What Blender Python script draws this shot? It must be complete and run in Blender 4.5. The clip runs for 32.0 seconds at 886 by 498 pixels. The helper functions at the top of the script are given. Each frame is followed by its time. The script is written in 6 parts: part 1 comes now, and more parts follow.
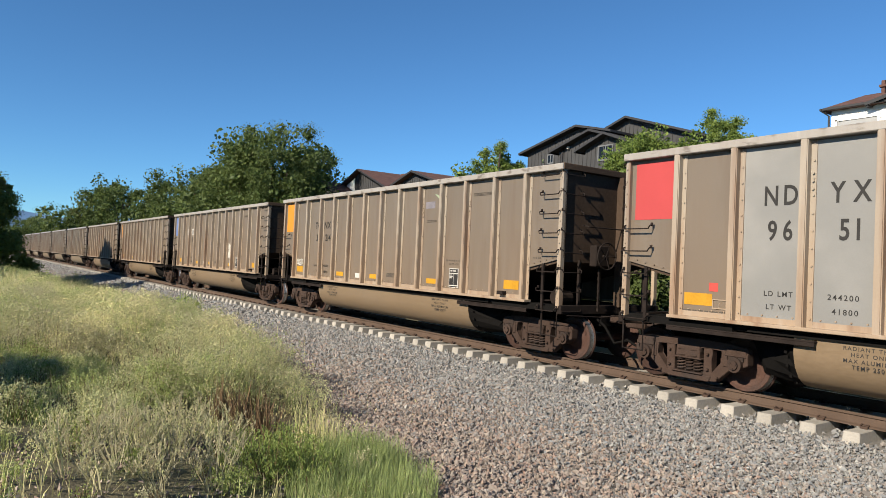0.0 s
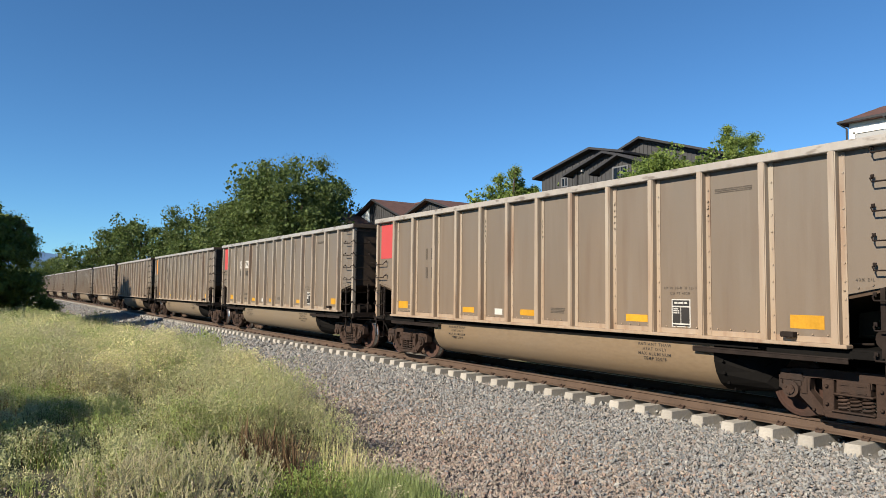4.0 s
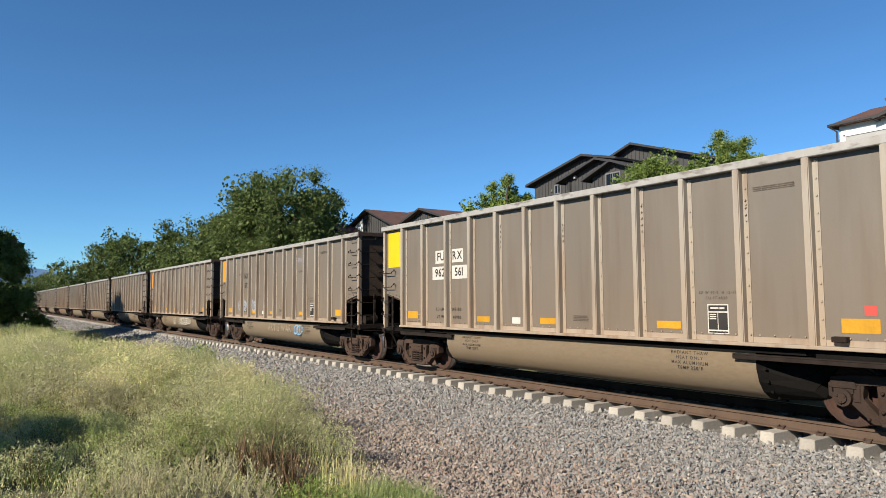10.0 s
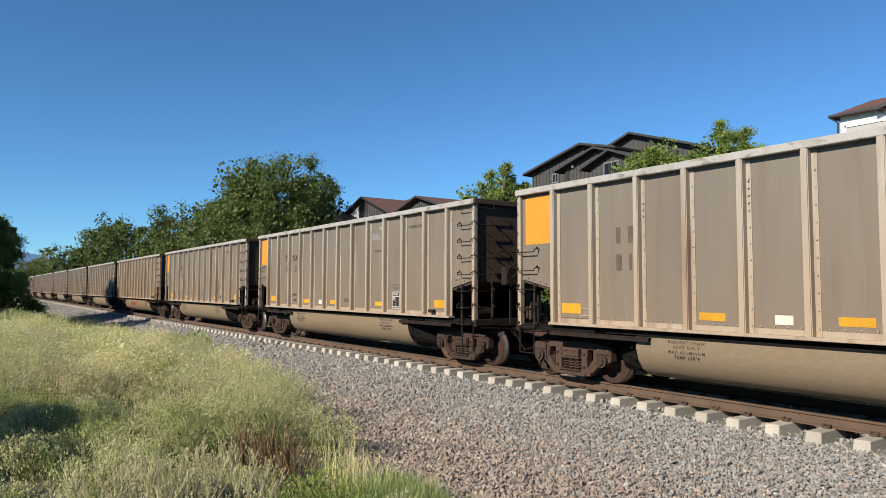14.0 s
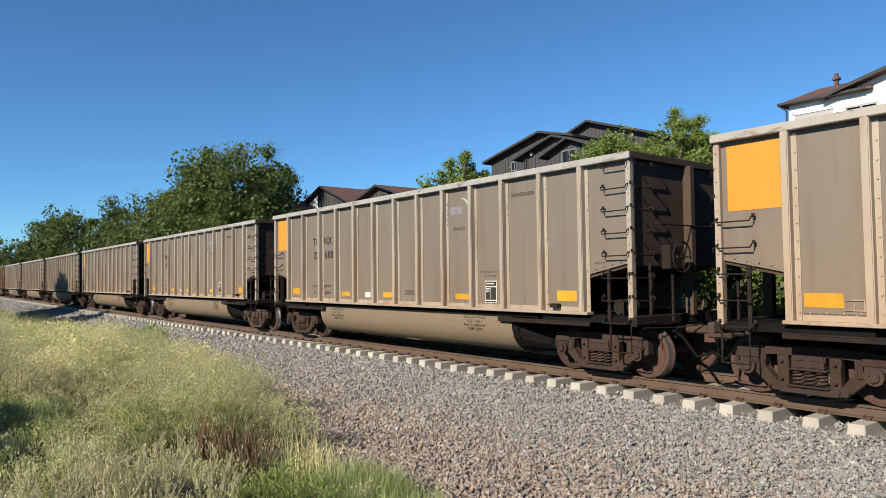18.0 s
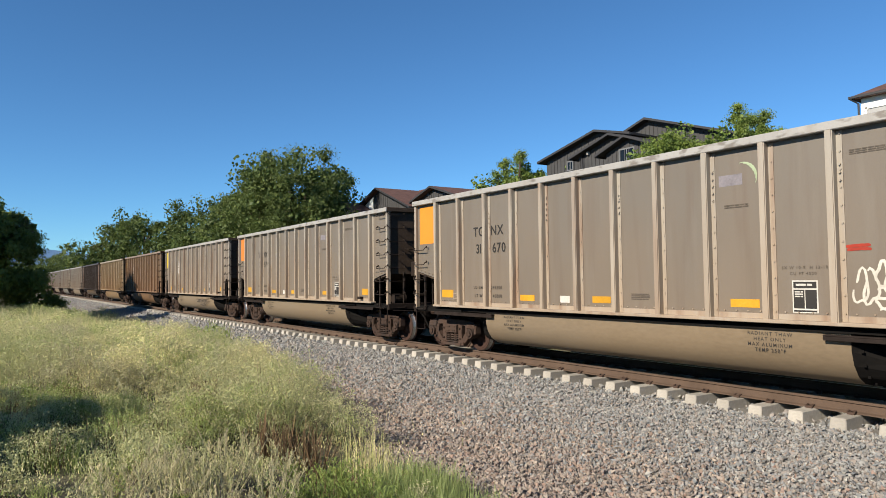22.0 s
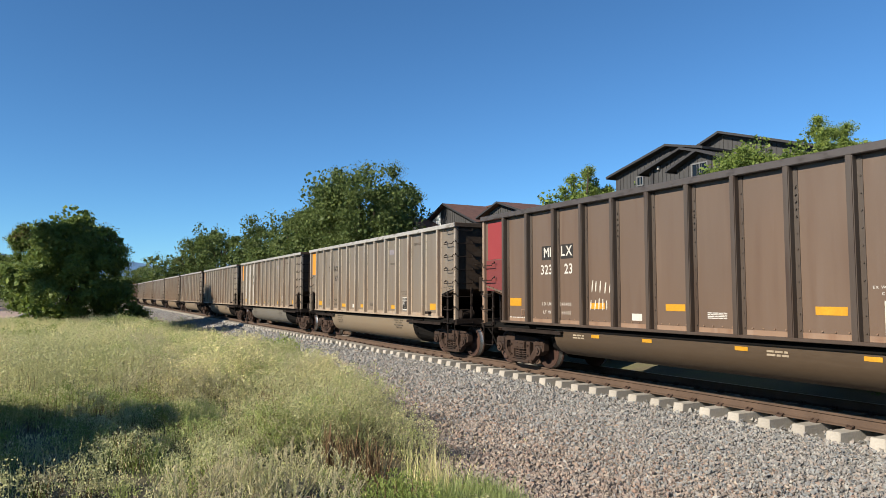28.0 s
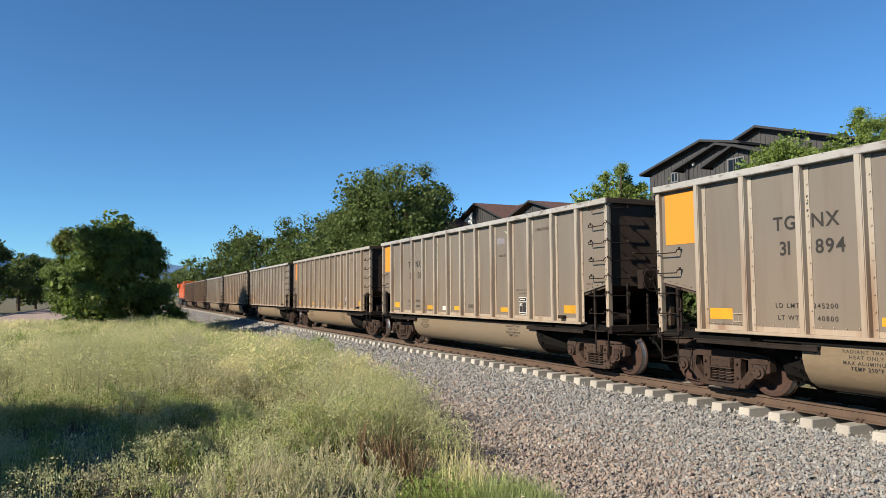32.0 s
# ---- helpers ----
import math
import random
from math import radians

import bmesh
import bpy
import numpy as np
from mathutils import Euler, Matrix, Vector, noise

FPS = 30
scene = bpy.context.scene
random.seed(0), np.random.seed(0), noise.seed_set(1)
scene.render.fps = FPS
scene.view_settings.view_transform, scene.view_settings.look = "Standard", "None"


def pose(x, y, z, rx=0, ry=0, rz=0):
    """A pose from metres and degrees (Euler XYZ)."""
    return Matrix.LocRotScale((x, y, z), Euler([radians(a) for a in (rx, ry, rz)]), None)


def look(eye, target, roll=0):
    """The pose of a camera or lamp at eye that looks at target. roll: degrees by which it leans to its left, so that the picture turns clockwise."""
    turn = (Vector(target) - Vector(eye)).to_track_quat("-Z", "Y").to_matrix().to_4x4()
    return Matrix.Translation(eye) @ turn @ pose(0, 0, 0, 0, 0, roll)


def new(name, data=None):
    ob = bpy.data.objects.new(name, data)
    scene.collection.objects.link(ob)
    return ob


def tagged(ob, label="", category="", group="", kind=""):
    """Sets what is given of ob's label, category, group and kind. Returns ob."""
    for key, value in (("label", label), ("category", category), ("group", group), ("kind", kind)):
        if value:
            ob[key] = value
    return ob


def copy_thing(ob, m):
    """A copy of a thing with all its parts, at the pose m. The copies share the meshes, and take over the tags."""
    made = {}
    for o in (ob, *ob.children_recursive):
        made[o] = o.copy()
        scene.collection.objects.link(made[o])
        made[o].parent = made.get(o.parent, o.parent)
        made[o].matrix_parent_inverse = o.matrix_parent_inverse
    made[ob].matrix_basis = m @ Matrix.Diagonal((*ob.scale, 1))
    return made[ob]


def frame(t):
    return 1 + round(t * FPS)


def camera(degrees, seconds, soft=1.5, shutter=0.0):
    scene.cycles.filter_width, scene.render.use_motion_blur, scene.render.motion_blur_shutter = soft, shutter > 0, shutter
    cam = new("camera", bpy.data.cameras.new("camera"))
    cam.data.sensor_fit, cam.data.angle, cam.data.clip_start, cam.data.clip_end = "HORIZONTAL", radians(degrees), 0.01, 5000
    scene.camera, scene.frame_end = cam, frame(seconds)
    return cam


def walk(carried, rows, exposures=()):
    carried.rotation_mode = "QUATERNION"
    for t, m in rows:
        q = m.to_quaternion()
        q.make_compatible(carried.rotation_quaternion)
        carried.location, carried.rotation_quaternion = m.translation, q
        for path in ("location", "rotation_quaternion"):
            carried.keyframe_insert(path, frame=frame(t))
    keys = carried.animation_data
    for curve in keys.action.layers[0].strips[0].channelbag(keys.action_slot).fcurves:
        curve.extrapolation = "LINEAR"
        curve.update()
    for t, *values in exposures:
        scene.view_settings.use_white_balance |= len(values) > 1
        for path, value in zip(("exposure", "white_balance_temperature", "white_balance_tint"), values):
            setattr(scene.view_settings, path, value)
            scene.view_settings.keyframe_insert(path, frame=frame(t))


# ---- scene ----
# ---------------------------------------------------------------- camera
# The track runs along x; the train rolls towards +x. z = 0 is the top of the rail.
EYE_Z = 1.88
cam = camera(66.3, 32.0, soft=0.35)
PATH = [
    (0, 0.57, 54.61, 1.32, -2.56), (0.5, 0.57, 54.94, 1.97, -2.25), (1, 0.56, 55.22, 2.62, -2.12), (1.5, 0.54, 55.24, 3.37, -2.09),
    (2, 0.51, 55.65, 3.82, -1.97), (2.5, 0.47, 56.10, 3.86, -1.71), (3, 0.43, 56.36, 3.80, -1.50), (3.5, 0.40, 56.44, 3.65, -1.05),
    (5.5, 0.30, 54.43, 3.60, 0.06), (6, 0.30, 54.63, 3.67, 0.23), (6.5, 0.29, 54.42, 3.61, 0.33), (7, 0.29, 54.08, 3.81, 0.38),
    (7.5, 0.29, 54.32, 3.99, 0.09), (8, 0.29, 54.50, 3.97, -0.26), (8.5, 0.28, 54.59, 4.25, -0.46), (9, 0.28, 54.88, 4.61, -0.17),
    (9.5, 0.29, 55.26, 4.60, 0.10), (10, 0.29, 55.47, 4.36, 0.32), (10.5, 0.29, 56.45, 4.67, 0.53), (11, 0.30, 58.00, 4.37, 0.04),
    (11.5, 0.30, 59.12, 3.63, -0.34), (12, 0.25, 59.03, 3.35, -0.50), (12.5, 0.18, 57.41, 3.16, -0.21), (13, 0.12, 56.25, 2.92, 0.04),
    (13.5, 0.08, 55.81, 3.17, -0.19), (15.5, -0.01, 51.83, 3.34, 0.82), (16, -0.00, 51.53, 3.17, 0.87), (16.5, 0.00, 51.39, 2.96, 0.83),
    (17, 0.01, 51.38, 2.60, 0.78), (17.5, 0.02, 51.52, 2.27, 0.76), (18, 0.03, 51.66, 2.41, 0.68), (18.5, 0.03, 51.97, 2.47, 0.46),
    (19, 0.03, 52.44, 2.43, 0.40), (19.5, 0.03, 52.87, 2.26, 0.35), (20, 0.01, 53.35, 2.25, 0.31), (20.5, -0.00, 53.80, 2.34, 0.26),
    (21, -0.00, 54.53, 2.58, 0.27), (21.5, -0.01, 55.34, 2.62, 0.42), (22, -0.01, 56.26, 2.54, 0.66), (22.5, -0.00, 57.40, 2.18, 0.78),
    (23, 0.00, 58.12, 2.00, 0.92), (23.5, 0.00, 57.99, 1.96, 0.77), (24, 0.00, 58.19, 2.07, 0.61), (24.5, 0.01, 58.79, 2.65, 0.80),
    (25, 0.03, 60.28, 2.88, 0.76), (25.5, 0.06, 61.96, 3.04, 0.41), (27.5, 0.12, 61.86, 3.66, -0.13), (28, 0.12, 61.92, 3.87, -0.04),
    (28.5, 0.12, 61.97, 3.98, 0.05), (29, 0.12, 62.22, 3.99, 0.15), (29.5, 0.12, 62.82, 3.83, 0.35), (30, 0.12, 63.44, 3.93, 0.35),
    (30.5, 0.12, 64.11, 3.93, 0.28), (31, 0.11, 64.29, 3.86, 0.41), (31.5, 0.11, 64.29, 3.90, 0.37), (32, 0.11, 64.65, 3.86, 0.39),
]
walk(cam, [(t, pose(x, 0, EYE_Z, 90 + pitch, roll, yaw)) for t, x, yaw, pitch, roll in PATH], exposures=[(0, 0.93, 6450, 10), (24, 0.93, 6450, 10), (29, 1.0, 6450, 10), (32, 1.0, 6450, 10)])

# ---------------------------------------------------------------- light
SUN_EL, SUN_AZ = 30.5, 9.5   # degrees; the light travels towards +y and slightly -x
world = bpy.data.worlds.new("world")
scene.world = world
world.use_nodes = True
wn = world.node_tree.nodes
sky = wn.new("ShaderNodeTexSky")
sky.sky_type = "NISHITA"
sky.sun_disc = False
sky.sun_elevation = radians(SUN_EL)
sky.sun_rotation = radians(180 - SUN_AZ)
sky.altitude = 1900
sky.air_density, sky.dust_density, sky.ozone_density = 1.0, 0.0, 6.0
wn["Background"].inputs[1].default_value = 0.068
clear = wn.new("ShaderNodeMix")                 # dry mountain air: a deep, pure blue
clear.data_type, clear.blend_type = "RGBA", "MULTIPLY"
clear.inputs["Factor"].default_value = 1.0
clear.inputs["B"].default_value = (0.71, 1.0, 1.07, 1)
world.node_tree.links.new(sky.outputs[0], clear.inputs["A"])
world.node_tree.links.new(clear.outputs["Result"], wn["Background"].inputs[0])
sun_data = bpy.data.lights.new("sun", "SUN")
sun_data.energy, sun_data.angle, sun_data.color = 5.0, radians(0.53), (1.0, 0.89, 0.72)
sun = new("sun", sun_data)
sun.matrix_world = look((20, -60, 40), (20 - math.sin(radians(SUN_AZ)), -60 + math.cos(radians(SUN_AZ)), 40 - math.tan(radians(SUN_EL))))

# ---------------------------------------------------------------- materials


TONE = 0.55          # scales every base colour down alike, to deepen shade against the sky


def material(name, color, rough=0.7, metal=0.0, vary=0.25, scale=3.0, fine=40.0, bump=0.15, tint=False, second=None,
             stretch=(1, 1, 1), island=0.0, each=0.0, spread=None, clear=0.0, spec=0.3):
    """A surface with two scales of variation. tint: multiplied by the object's colour. second: a colour that comes in
    patches. island / each: variation from piece to piece, inside one mesh or between objects."""
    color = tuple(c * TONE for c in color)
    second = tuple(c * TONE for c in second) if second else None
    m = bpy.data.materials.new(name)
    m.use_nodes = True
    n, l = m.node_tree.nodes, m.node_tree.links
    b = n["Principled BSDF"]
    b.inputs["Metallic"].default_value = metal
    b.inputs["Specular IOR Level"].default_value = spec
    co = n.new("ShaderNodeTexCoord")
    mp = n.new("ShaderNodeMapping")
    mp.inputs["Scale"].default_value = stretch
    l.new(co.outputs["Object"], mp.inputs[0])
    big, small = n.new("ShaderNodeTexNoise"), n.new("ShaderNodeTexNoise")
    big.inputs["Scale"].default_value, big.inputs["Detail"].default_value = scale, 6
    small.inputs["Scale"].default_value, small.inputs["Detail"].default_value = fine, 3
    l.new(mp.outputs[0], big.inputs["Vector"])
    l.new(mp.outputs[0], small.inputs["Vector"])
    if tint or each:
        info = n.new("ShaderNodeObjectInfo")
        if tint:                                    # shift the pattern from car to car
            add = n.new("ShaderNodeVectorMath")
            add.operation = "ADD"
            sc = n.new("ShaderNodeVectorMath")
            sc.operation = "SCALE"
            sc.inputs[0].default_value = (31.7, 17.3, 5.1)
            l.new(info.outputs["Random"], sc.inputs["Scale"])
            l.new(mp.outputs[0], add.inputs[0])
            l.new(sc.outputs[0], add.inputs[1])
            l.new(add.outputs[0], big.inputs["Vector"])

    def mixer(kind, a, bb, fac):
        x = n.new("ShaderNodeMix")
        x.data_type, x.blend_type = "RGBA", kind
        for sock, v in ((x.inputs["A"], a), (x.inputs["B"], bb), (x.inputs["Factor"], fac)):
            if isinstance(v, (int, float)):
                sock.default_value = v
            elif isinstance(v, tuple):
                sock.default_value = (*v, 1)
            else:
                l.new(v, sock)
        return x.outputs["Result"]

    def ramp(src, lo, hi, a=0.0, bb=1.0):
        r = n.new("ShaderNodeMapRange")
        r.inputs["From Min"].default_value, r.inputs["From Max"].default_value = lo, hi
        r.inputs["To Min"].default_value, r.inputs["To Max"].default_value = a, bb
        l.new(src, r.inputs["Value"])
        return r.outputs[0]

    def grey(src):
        c = n.new("ShaderNodeCombineColor")
        for i in range(3):
            l.new(src, c.inputs[i])
        return c.outputs[0]

    col = mixer("MIX", tuple(color), tuple(second), ramp(big.outputs[0], 0.45, 0.68)) if second else None
    if col is None:
        rgb = n.new("ShaderNodeRGB")
        rgb.outputs[0].default_value = (*color, 1)
        col = rgb.outputs[0]
    col = mixer("MULTIPLY", col, grey(ramp(big.outputs[0], 0.25, 0.75, 1 - vary, 1 + vary)), 1.0)
    col = mixer("MULTIPLY", col, grey(ramp(small.outputs[0], 0.25, 0.75, 1 - vary * 0.7, 1 + vary * 0.7)), 1.0)
    if tint:
        col = mixer("MULTIPLY", col, info.outputs["Color"], 1.0)
    if each:
        col = mixer("MULTIPLY", col, grey(ramp(info.outputs["Random"], 0, 1, 1 - each, 1 + each)), 1.0)
    if island or spread:
        geo = n.new("ShaderNodeNewGeometry")
        if spread:
            cr = n.new("ShaderNodeValToRGB")
            els = cr.color_ramp.elements
            while len(els) < len(spread):
                els.new(0.5)
            for i, c in enumerate(spread):
                els[i].position = i / (len(spread) - 1)
                els[i].color = (*c, 1)
            l.new(geo.outputs["Random Per Island"], cr.inputs[0])
            col = mixer("MULTIPLY", col, cr.outputs[0], 1.0)
        if island:
            col = mixer("MULTIPLY", col, grey(ramp(geo.outputs["Random Per Island"], 0, 1, 1 - island, 1 + island)), 1.0)
    l.new(col, b.inputs["Base Color"])
    l.new(ramp(small.outputs[0], 0.2, 0.8, max(rough - 0.12, 0.03), min(rough + 0.12, 1)), b.inputs["Roughness"])
    if clear:
        b.inputs["Transmission Weight"].default_value = clear
    if bump:
        bp = n.new("ShaderNodeBump")
        bp.inputs["Strength"].default_value, bp.inputs["Distance"].default_value = bump, 0.02
        l.new(small.outputs[0], bp.inputs["Height"])
        l.new(bp.outputs[0], b.inputs["Normal"])
    return m


def leaf_material(name, color, spread):
    """Thin foliage: half of the light goes through."""
    m = material(name, color, rough=0.6, vary=0.15, scale=0.5, fine=6, bump=0, spread=spread)
    n, l = m.node_tree.nodes, m.node_tree.links
    b = n["Principled BSDF"]
    tr = n.new("ShaderNodeBsdfTranslucent")
    mix = n.new("ShaderNodeMixShader")
    mix.inputs[0].default_value = 0.38
    l.new(b.inputs["Base Color"].links[0].from_socket, tr.inputs[0])
    l.new(b.outputs[0], mix.inputs[1])
    l.new(tr.outputs[0], mix.inputs[2])
    l.new(mix.outputs[0], n["Material Output"].inputs[0])
    return m


def weathered(name, high, low, stain, amount, rough=0.55, spec=0.4, chips=None):
    """Old sheet metal: grey above and dusty below, patches, and stains that run down from the joints; tinted by the object's colour."""
    m = material(name, (1, 1, 1), rough, 0.0, 0.07, 0.55, 70, 0.03, tint=True, stretch=(1.6, 1, 0.5), spec=spec)
    n, l = m.node_tree.nodes, m.node_tree.links
    b = n["Principled BSDF"]
    old = b.inputs["Base Color"].links[0].from_socket
    co, info = n.new("ShaderNodeTexCoord"), n.new("ShaderNodeObjectInfo")
    shift = n.new("ShaderNodeVectorMath")
    shift.operation = "SCALE"
    shift.inputs[0].default_value = (47.3, 3.1, 9.7)
    l.new(info.outputs["Random"], shift.inputs["Scale"])
    add = n.new("ShaderNodeVectorMath")
    l.new(co.outputs["Object"], add.inputs[0])
    l.new(shift.outputs[0], add.inputs[1])

    def cloud(scale, stretch, detail=5.0):
        mp, nz = n.new("ShaderNodeMapping"), n.new("ShaderNodeTexNoise")
        mp.inputs["Scale"].default_value = stretch
        nz.inputs["Scale"].default_value, nz.inputs["Detail"].default_value = scale, detail
        l.new(add.outputs[0], mp.inputs[0])
        l.new(mp.outputs[0], nz.inputs["Vector"])
        return nz.outputs[0]

    def span(src, lo, hi, a=0.0, bb=1.0):
        r = n.new("ShaderNodeMapRange")
        for key, v in (("From Min", lo), ("From Max", hi), ("To Min", a), ("To Max", bb)):
            r.inputs[key].default_value = v
        l.new(src, r.inputs["Value"])
        return r.outputs[0]

    def calc(op, a, bb):
        c = n.new("ShaderNodeMath")
        c.operation = op
        for i, v in enumerate((a, bb)):
            if isinstance(v, (int, float)):
                c.inputs[i].default_value = v
            else:
                l.new(v, c.inputs[i])
        return c.outputs[0]

    def blend(kind, a, bb, fac):
        x = n.new("ShaderNodeMix")
        x.data_type, x.blend_type = "RGBA", kind
        for sock, v in ((x.inputs["A"], a), (x.inputs["B"], bb), (x.inputs["Factor"], fac)):
            if isinstance(v, (int, float)):
                sock.default_value = v
            elif isinstance(v, tuple):
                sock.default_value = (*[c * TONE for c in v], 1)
            else:
                l.new(v, sock)
        return x.outputs["Result"]

    xyz = n.new("ShaderNodeSeparateXYZ")
    l.new(co.outputs["Object"], xyz.inputs[0])
    height = span(xyz.outputs["Z"], 1.3, 3.7)
    patch = cloud(0.9, (1, 1, 0.45))
    col = blend("MIX", low, high, span(calc("ADD", height, calc("MULTIPLY", patch, 1.5)), 0.75, 1.75))
    runs = cloud(1.3, (3.2, 3.2, 0.3), 7.0)
    col = blend("MIX", col, stain, calc("MULTIPLY", span(runs, 0.5, 0.72), amount))
    dust = cloud(1.6, (3.0, 3.0, 0.3), 6.0)
    col = blend("MIX", col, tuple(c * 1.22 for c in high), calc("MULTIPLY", span(dust, 0.55, 0.75), 0.55))
    if chips:
        col = blend("MIX", col, chips, calc("MULTIPLY", span(cloud(3.5, (1, 1, 2.5), 9.0), 0.56, 0.66), 0.7))
    white = n.new("ShaderNodeMix")                          # the plain material's own grain and tint on top
    white.data_type, white.blend_type = "RGBA", "MULTIPLY"
    white.inputs["Factor"].default_value = 1.0
    lift = n.new("ShaderNodeVectorMath")
    lift.operation = "SCALE"
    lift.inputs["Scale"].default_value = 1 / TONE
    l.new(old, lift.inputs[0])
    l.new(lift.outputs[0], white.inputs["A"])
    l.new(col, white.inputs["B"])
    l.new(white.outputs["Result"], b.inputs["Base Color"])
    return m


M = {}
M["sheet"] = weathered("dusty_aluminium_sheet", (0.212, 0.185, 0.156), (0.234, 0.186, 0.141), (0.17, 0.12, 0.086), 0.42, 0.5, 0.45)
M["post"] = weathered("streaked_post", (0.44, 0.40, 0.345), (0.45, 0.355, 0.265), (0.26, 0.145, 0.088), 0.7, 0.5, 0.4)
M["chord"] = weathered("bare_aluminium_chord", (0.46, 0.45, 0.435), (0.44, 0.42, 0.40), (0.32, 0.28, 0.24), 0.5, 0.45, 0.45, (0.17, 0.14, 0.115))
# grime, and the ends' shade put into a darker colour than the sides
M["end"] = material("grimy_shaded_end_sheet", (0.10, 0.073, 0.056), 0.9, 0.0, 0.25, 1.0, 20, 0.06, tint=True, spec=0.08)
M["tub"] = material("dusty_tub", (0.285, 0.215, 0.14), 0.55, 0.0, 0.14, 0.5, 25, 0.04, tint=True, second=(0.24, 0.19, 0.135), stretch=(0.4, 1, 1))
# near-black: the shade below the car body is put into this colour
M["under"] = material("shade_black_underframe", (0.012, 0.011, 0.0105), 0.9, 0.0, 0.3, 3, 30, 0.1, spec=0.06)
M["iron"] = material("dark_iron", (0.03, 0.022, 0.019), 0.85, 0.0, 0.3, 6, 60, 0.1, spec=0.12)
M["cast"] = material("rusty_cast_steel", (0.085, 0.055, 0.043), 0.85, 0.0, 0.3, 3, 40, 0.25, second=(0.05, 0.037, 0.032), each=0.25, spec=0.1)
M["wheel"] = material("rust_brown_wheel", (0.10, 0.056, 0.044), 0.8, 0.0, 0.3, 3, 40, 0.15, second=(0.065, 0.042, 0.035), each=0.35, spec=0.1)
M["tread"] = material("polished_tread", (0.5, 0.49, 0.48), 0.32, 0.9, 0.15, 6, 60, 0.03)
M["rail"] = material("rusty_rail", (0.13, 0.085, 0.06), 0.85, 0.0, 0.25, 2, 50, 0.2)
M["railtop"] = material("worn_rail_head", (0.33, 0.29, 0.26), 0.35, 0.8, 0.15, 2, 50, 0.03)
M["tie"] = material("pale_concrete", (0.50, 0.465, 0.41), 0.9, 0.0, 0.16, 3, 30, 0.25, each=0.12)
M["clip"] = material("rusty_clip", (0.09, 0.055, 0.04), 0.85, 0, 0.3, 10, 60, 0.2)
M["letter"] = material("black_stencil_paint", (0.035, 0.032, 0.03), 0.65, 0, 0.2, 4, 30, 0.02)
M["small_letter"] = material("worn_stencil_paint", (0.12, 0.098, 0.078), 0.7, 0, 0.3, 6, 40, 0.02)
M["white"] = material("white_stencil_paint", (0.72, 0.69, 0.64), 0.6, 0, 0.12, 3, 30, 0.02)
M["panel"] = material("coloured_end_panel", (1.0, 1.0, 1.0), 0.55, 0, 0.05, 2, 30, 0.02, tint=True)
M["reflect"] = material("yellow_reflective_sheet", (0.72, 0.37, 0.028), 0.45, 0, 0.15, 4, 30, 0.02, each=0.12)
M["silver"] = material("bare_silver_panel", (0.34, 0.335, 0.32), 0.5, 0.1, 0.08, 0.9, 90, 0.03, second=(0.38, 0.37, 0.35))
M["silver_white"] = material("chalky_white_panel", (0.56, 0.545, 0.51), 0.6, 0.0, 0.25, 3.2, 30, 0.05, second=(0.33, 0.30, 0.265))
M["graffiti_navy"] = material("dark_blue_spray_paint", (0.14, 0.24, 0.5), 0.6, 0, 0.2, 5, 30, 0.02)
M["graffiti"] = material("chalk_white_paint", (0.72, 0.68, 0.6), 0.7, 0, 0.2, 5, 30, 0.02)
M["scratched"] = material("rubbed_white_paint", (0.55, 0.51, 0.45), 0.7, 0, 0.2, 5, 30, 0.02)
M["graffiti_blue"] = material("blue_spray_paint", (0.22, 0.48, 0.78), 0.6, 0, 0.2, 5, 30, 0.02)
M["graffiti_red"] = material("red_spray_paint", (0.42, 0.04, 0.02), 0.6, 0, 0.2, 5, 30, 0.02)
M["chalk"] = material("rubbed_chalk_line", (0.42, 0.345, 0.25), 0.8, 0, 0.2, 5, 30, 0.02)
M["graffiti_pale"] = material("pale_blue_spray_paint", (0.5, 0.58, 0.68), 0.7, 0, 0.2, 5, 30, 0.02)
M["faded_blue"] = material("faded_blue_mark", (0.27, 0.25, 0.28), 0.65, 0, 0.2, 5, 30, 0.02)
M["green_mark"] = material("pale_green_mark", (0.45, 0.55, 0.36), 0.6, 0, 0.15, 5, 30, 0.02)
M["coal"] = material("coal_dust", (0.02, 0.019, 0.018), 0.9, 0, 0.3, 2, 20, 0.4)
M["gravel"] = material("gravel_bed", (0.27, 0.255, 0.235), 0.95, 0, 0.3, 2.5, 22, 0.9, second=(0.2, 0.19, 0.175))
M["stone"] = material("grey_ballast_stone", (0.43, 0.425, 0.41), 0.9, 0, 0.12, 6, 40, 0.2,
                      spread=[(0.62, 0.68, 0.75), (1.05, 0.95, 0.9), (0.5, 0.53, 0.58), (1.0, 1.0, 1.0), (0.85, 0.72, 0.64), (0.72, 0.78, 0.84), (1.3, 1.27, 1.2), (0.45, 0.45, 0.46), (0.9, 0.95, 0.98)])
M["stone_warm"] = material("pinkish_ballast_stone", (0.47, 0.425, 0.385), 0.9, 0, 0.12, 6, 40, 0.2,
                      spread=[(0.72, 0.7, 0.7), (1.05, 0.92, 0.84), (0.5, 0.5, 0.52), (1.05, 1.0, 0.95), (0.85, 0.62, 0.54), (0.62, 0.64, 0.68), (1.3, 1.22, 1.1), (0.42, 0.4, 0.4), (0.95, 0.8, 0.7)])
M["soil"] = material("dry_soil", (0.2, 0.175, 0.11), 0.95, 0, 0.3, 0.6, 30, 0.8, second=(0.15, 0.155, 0.07))
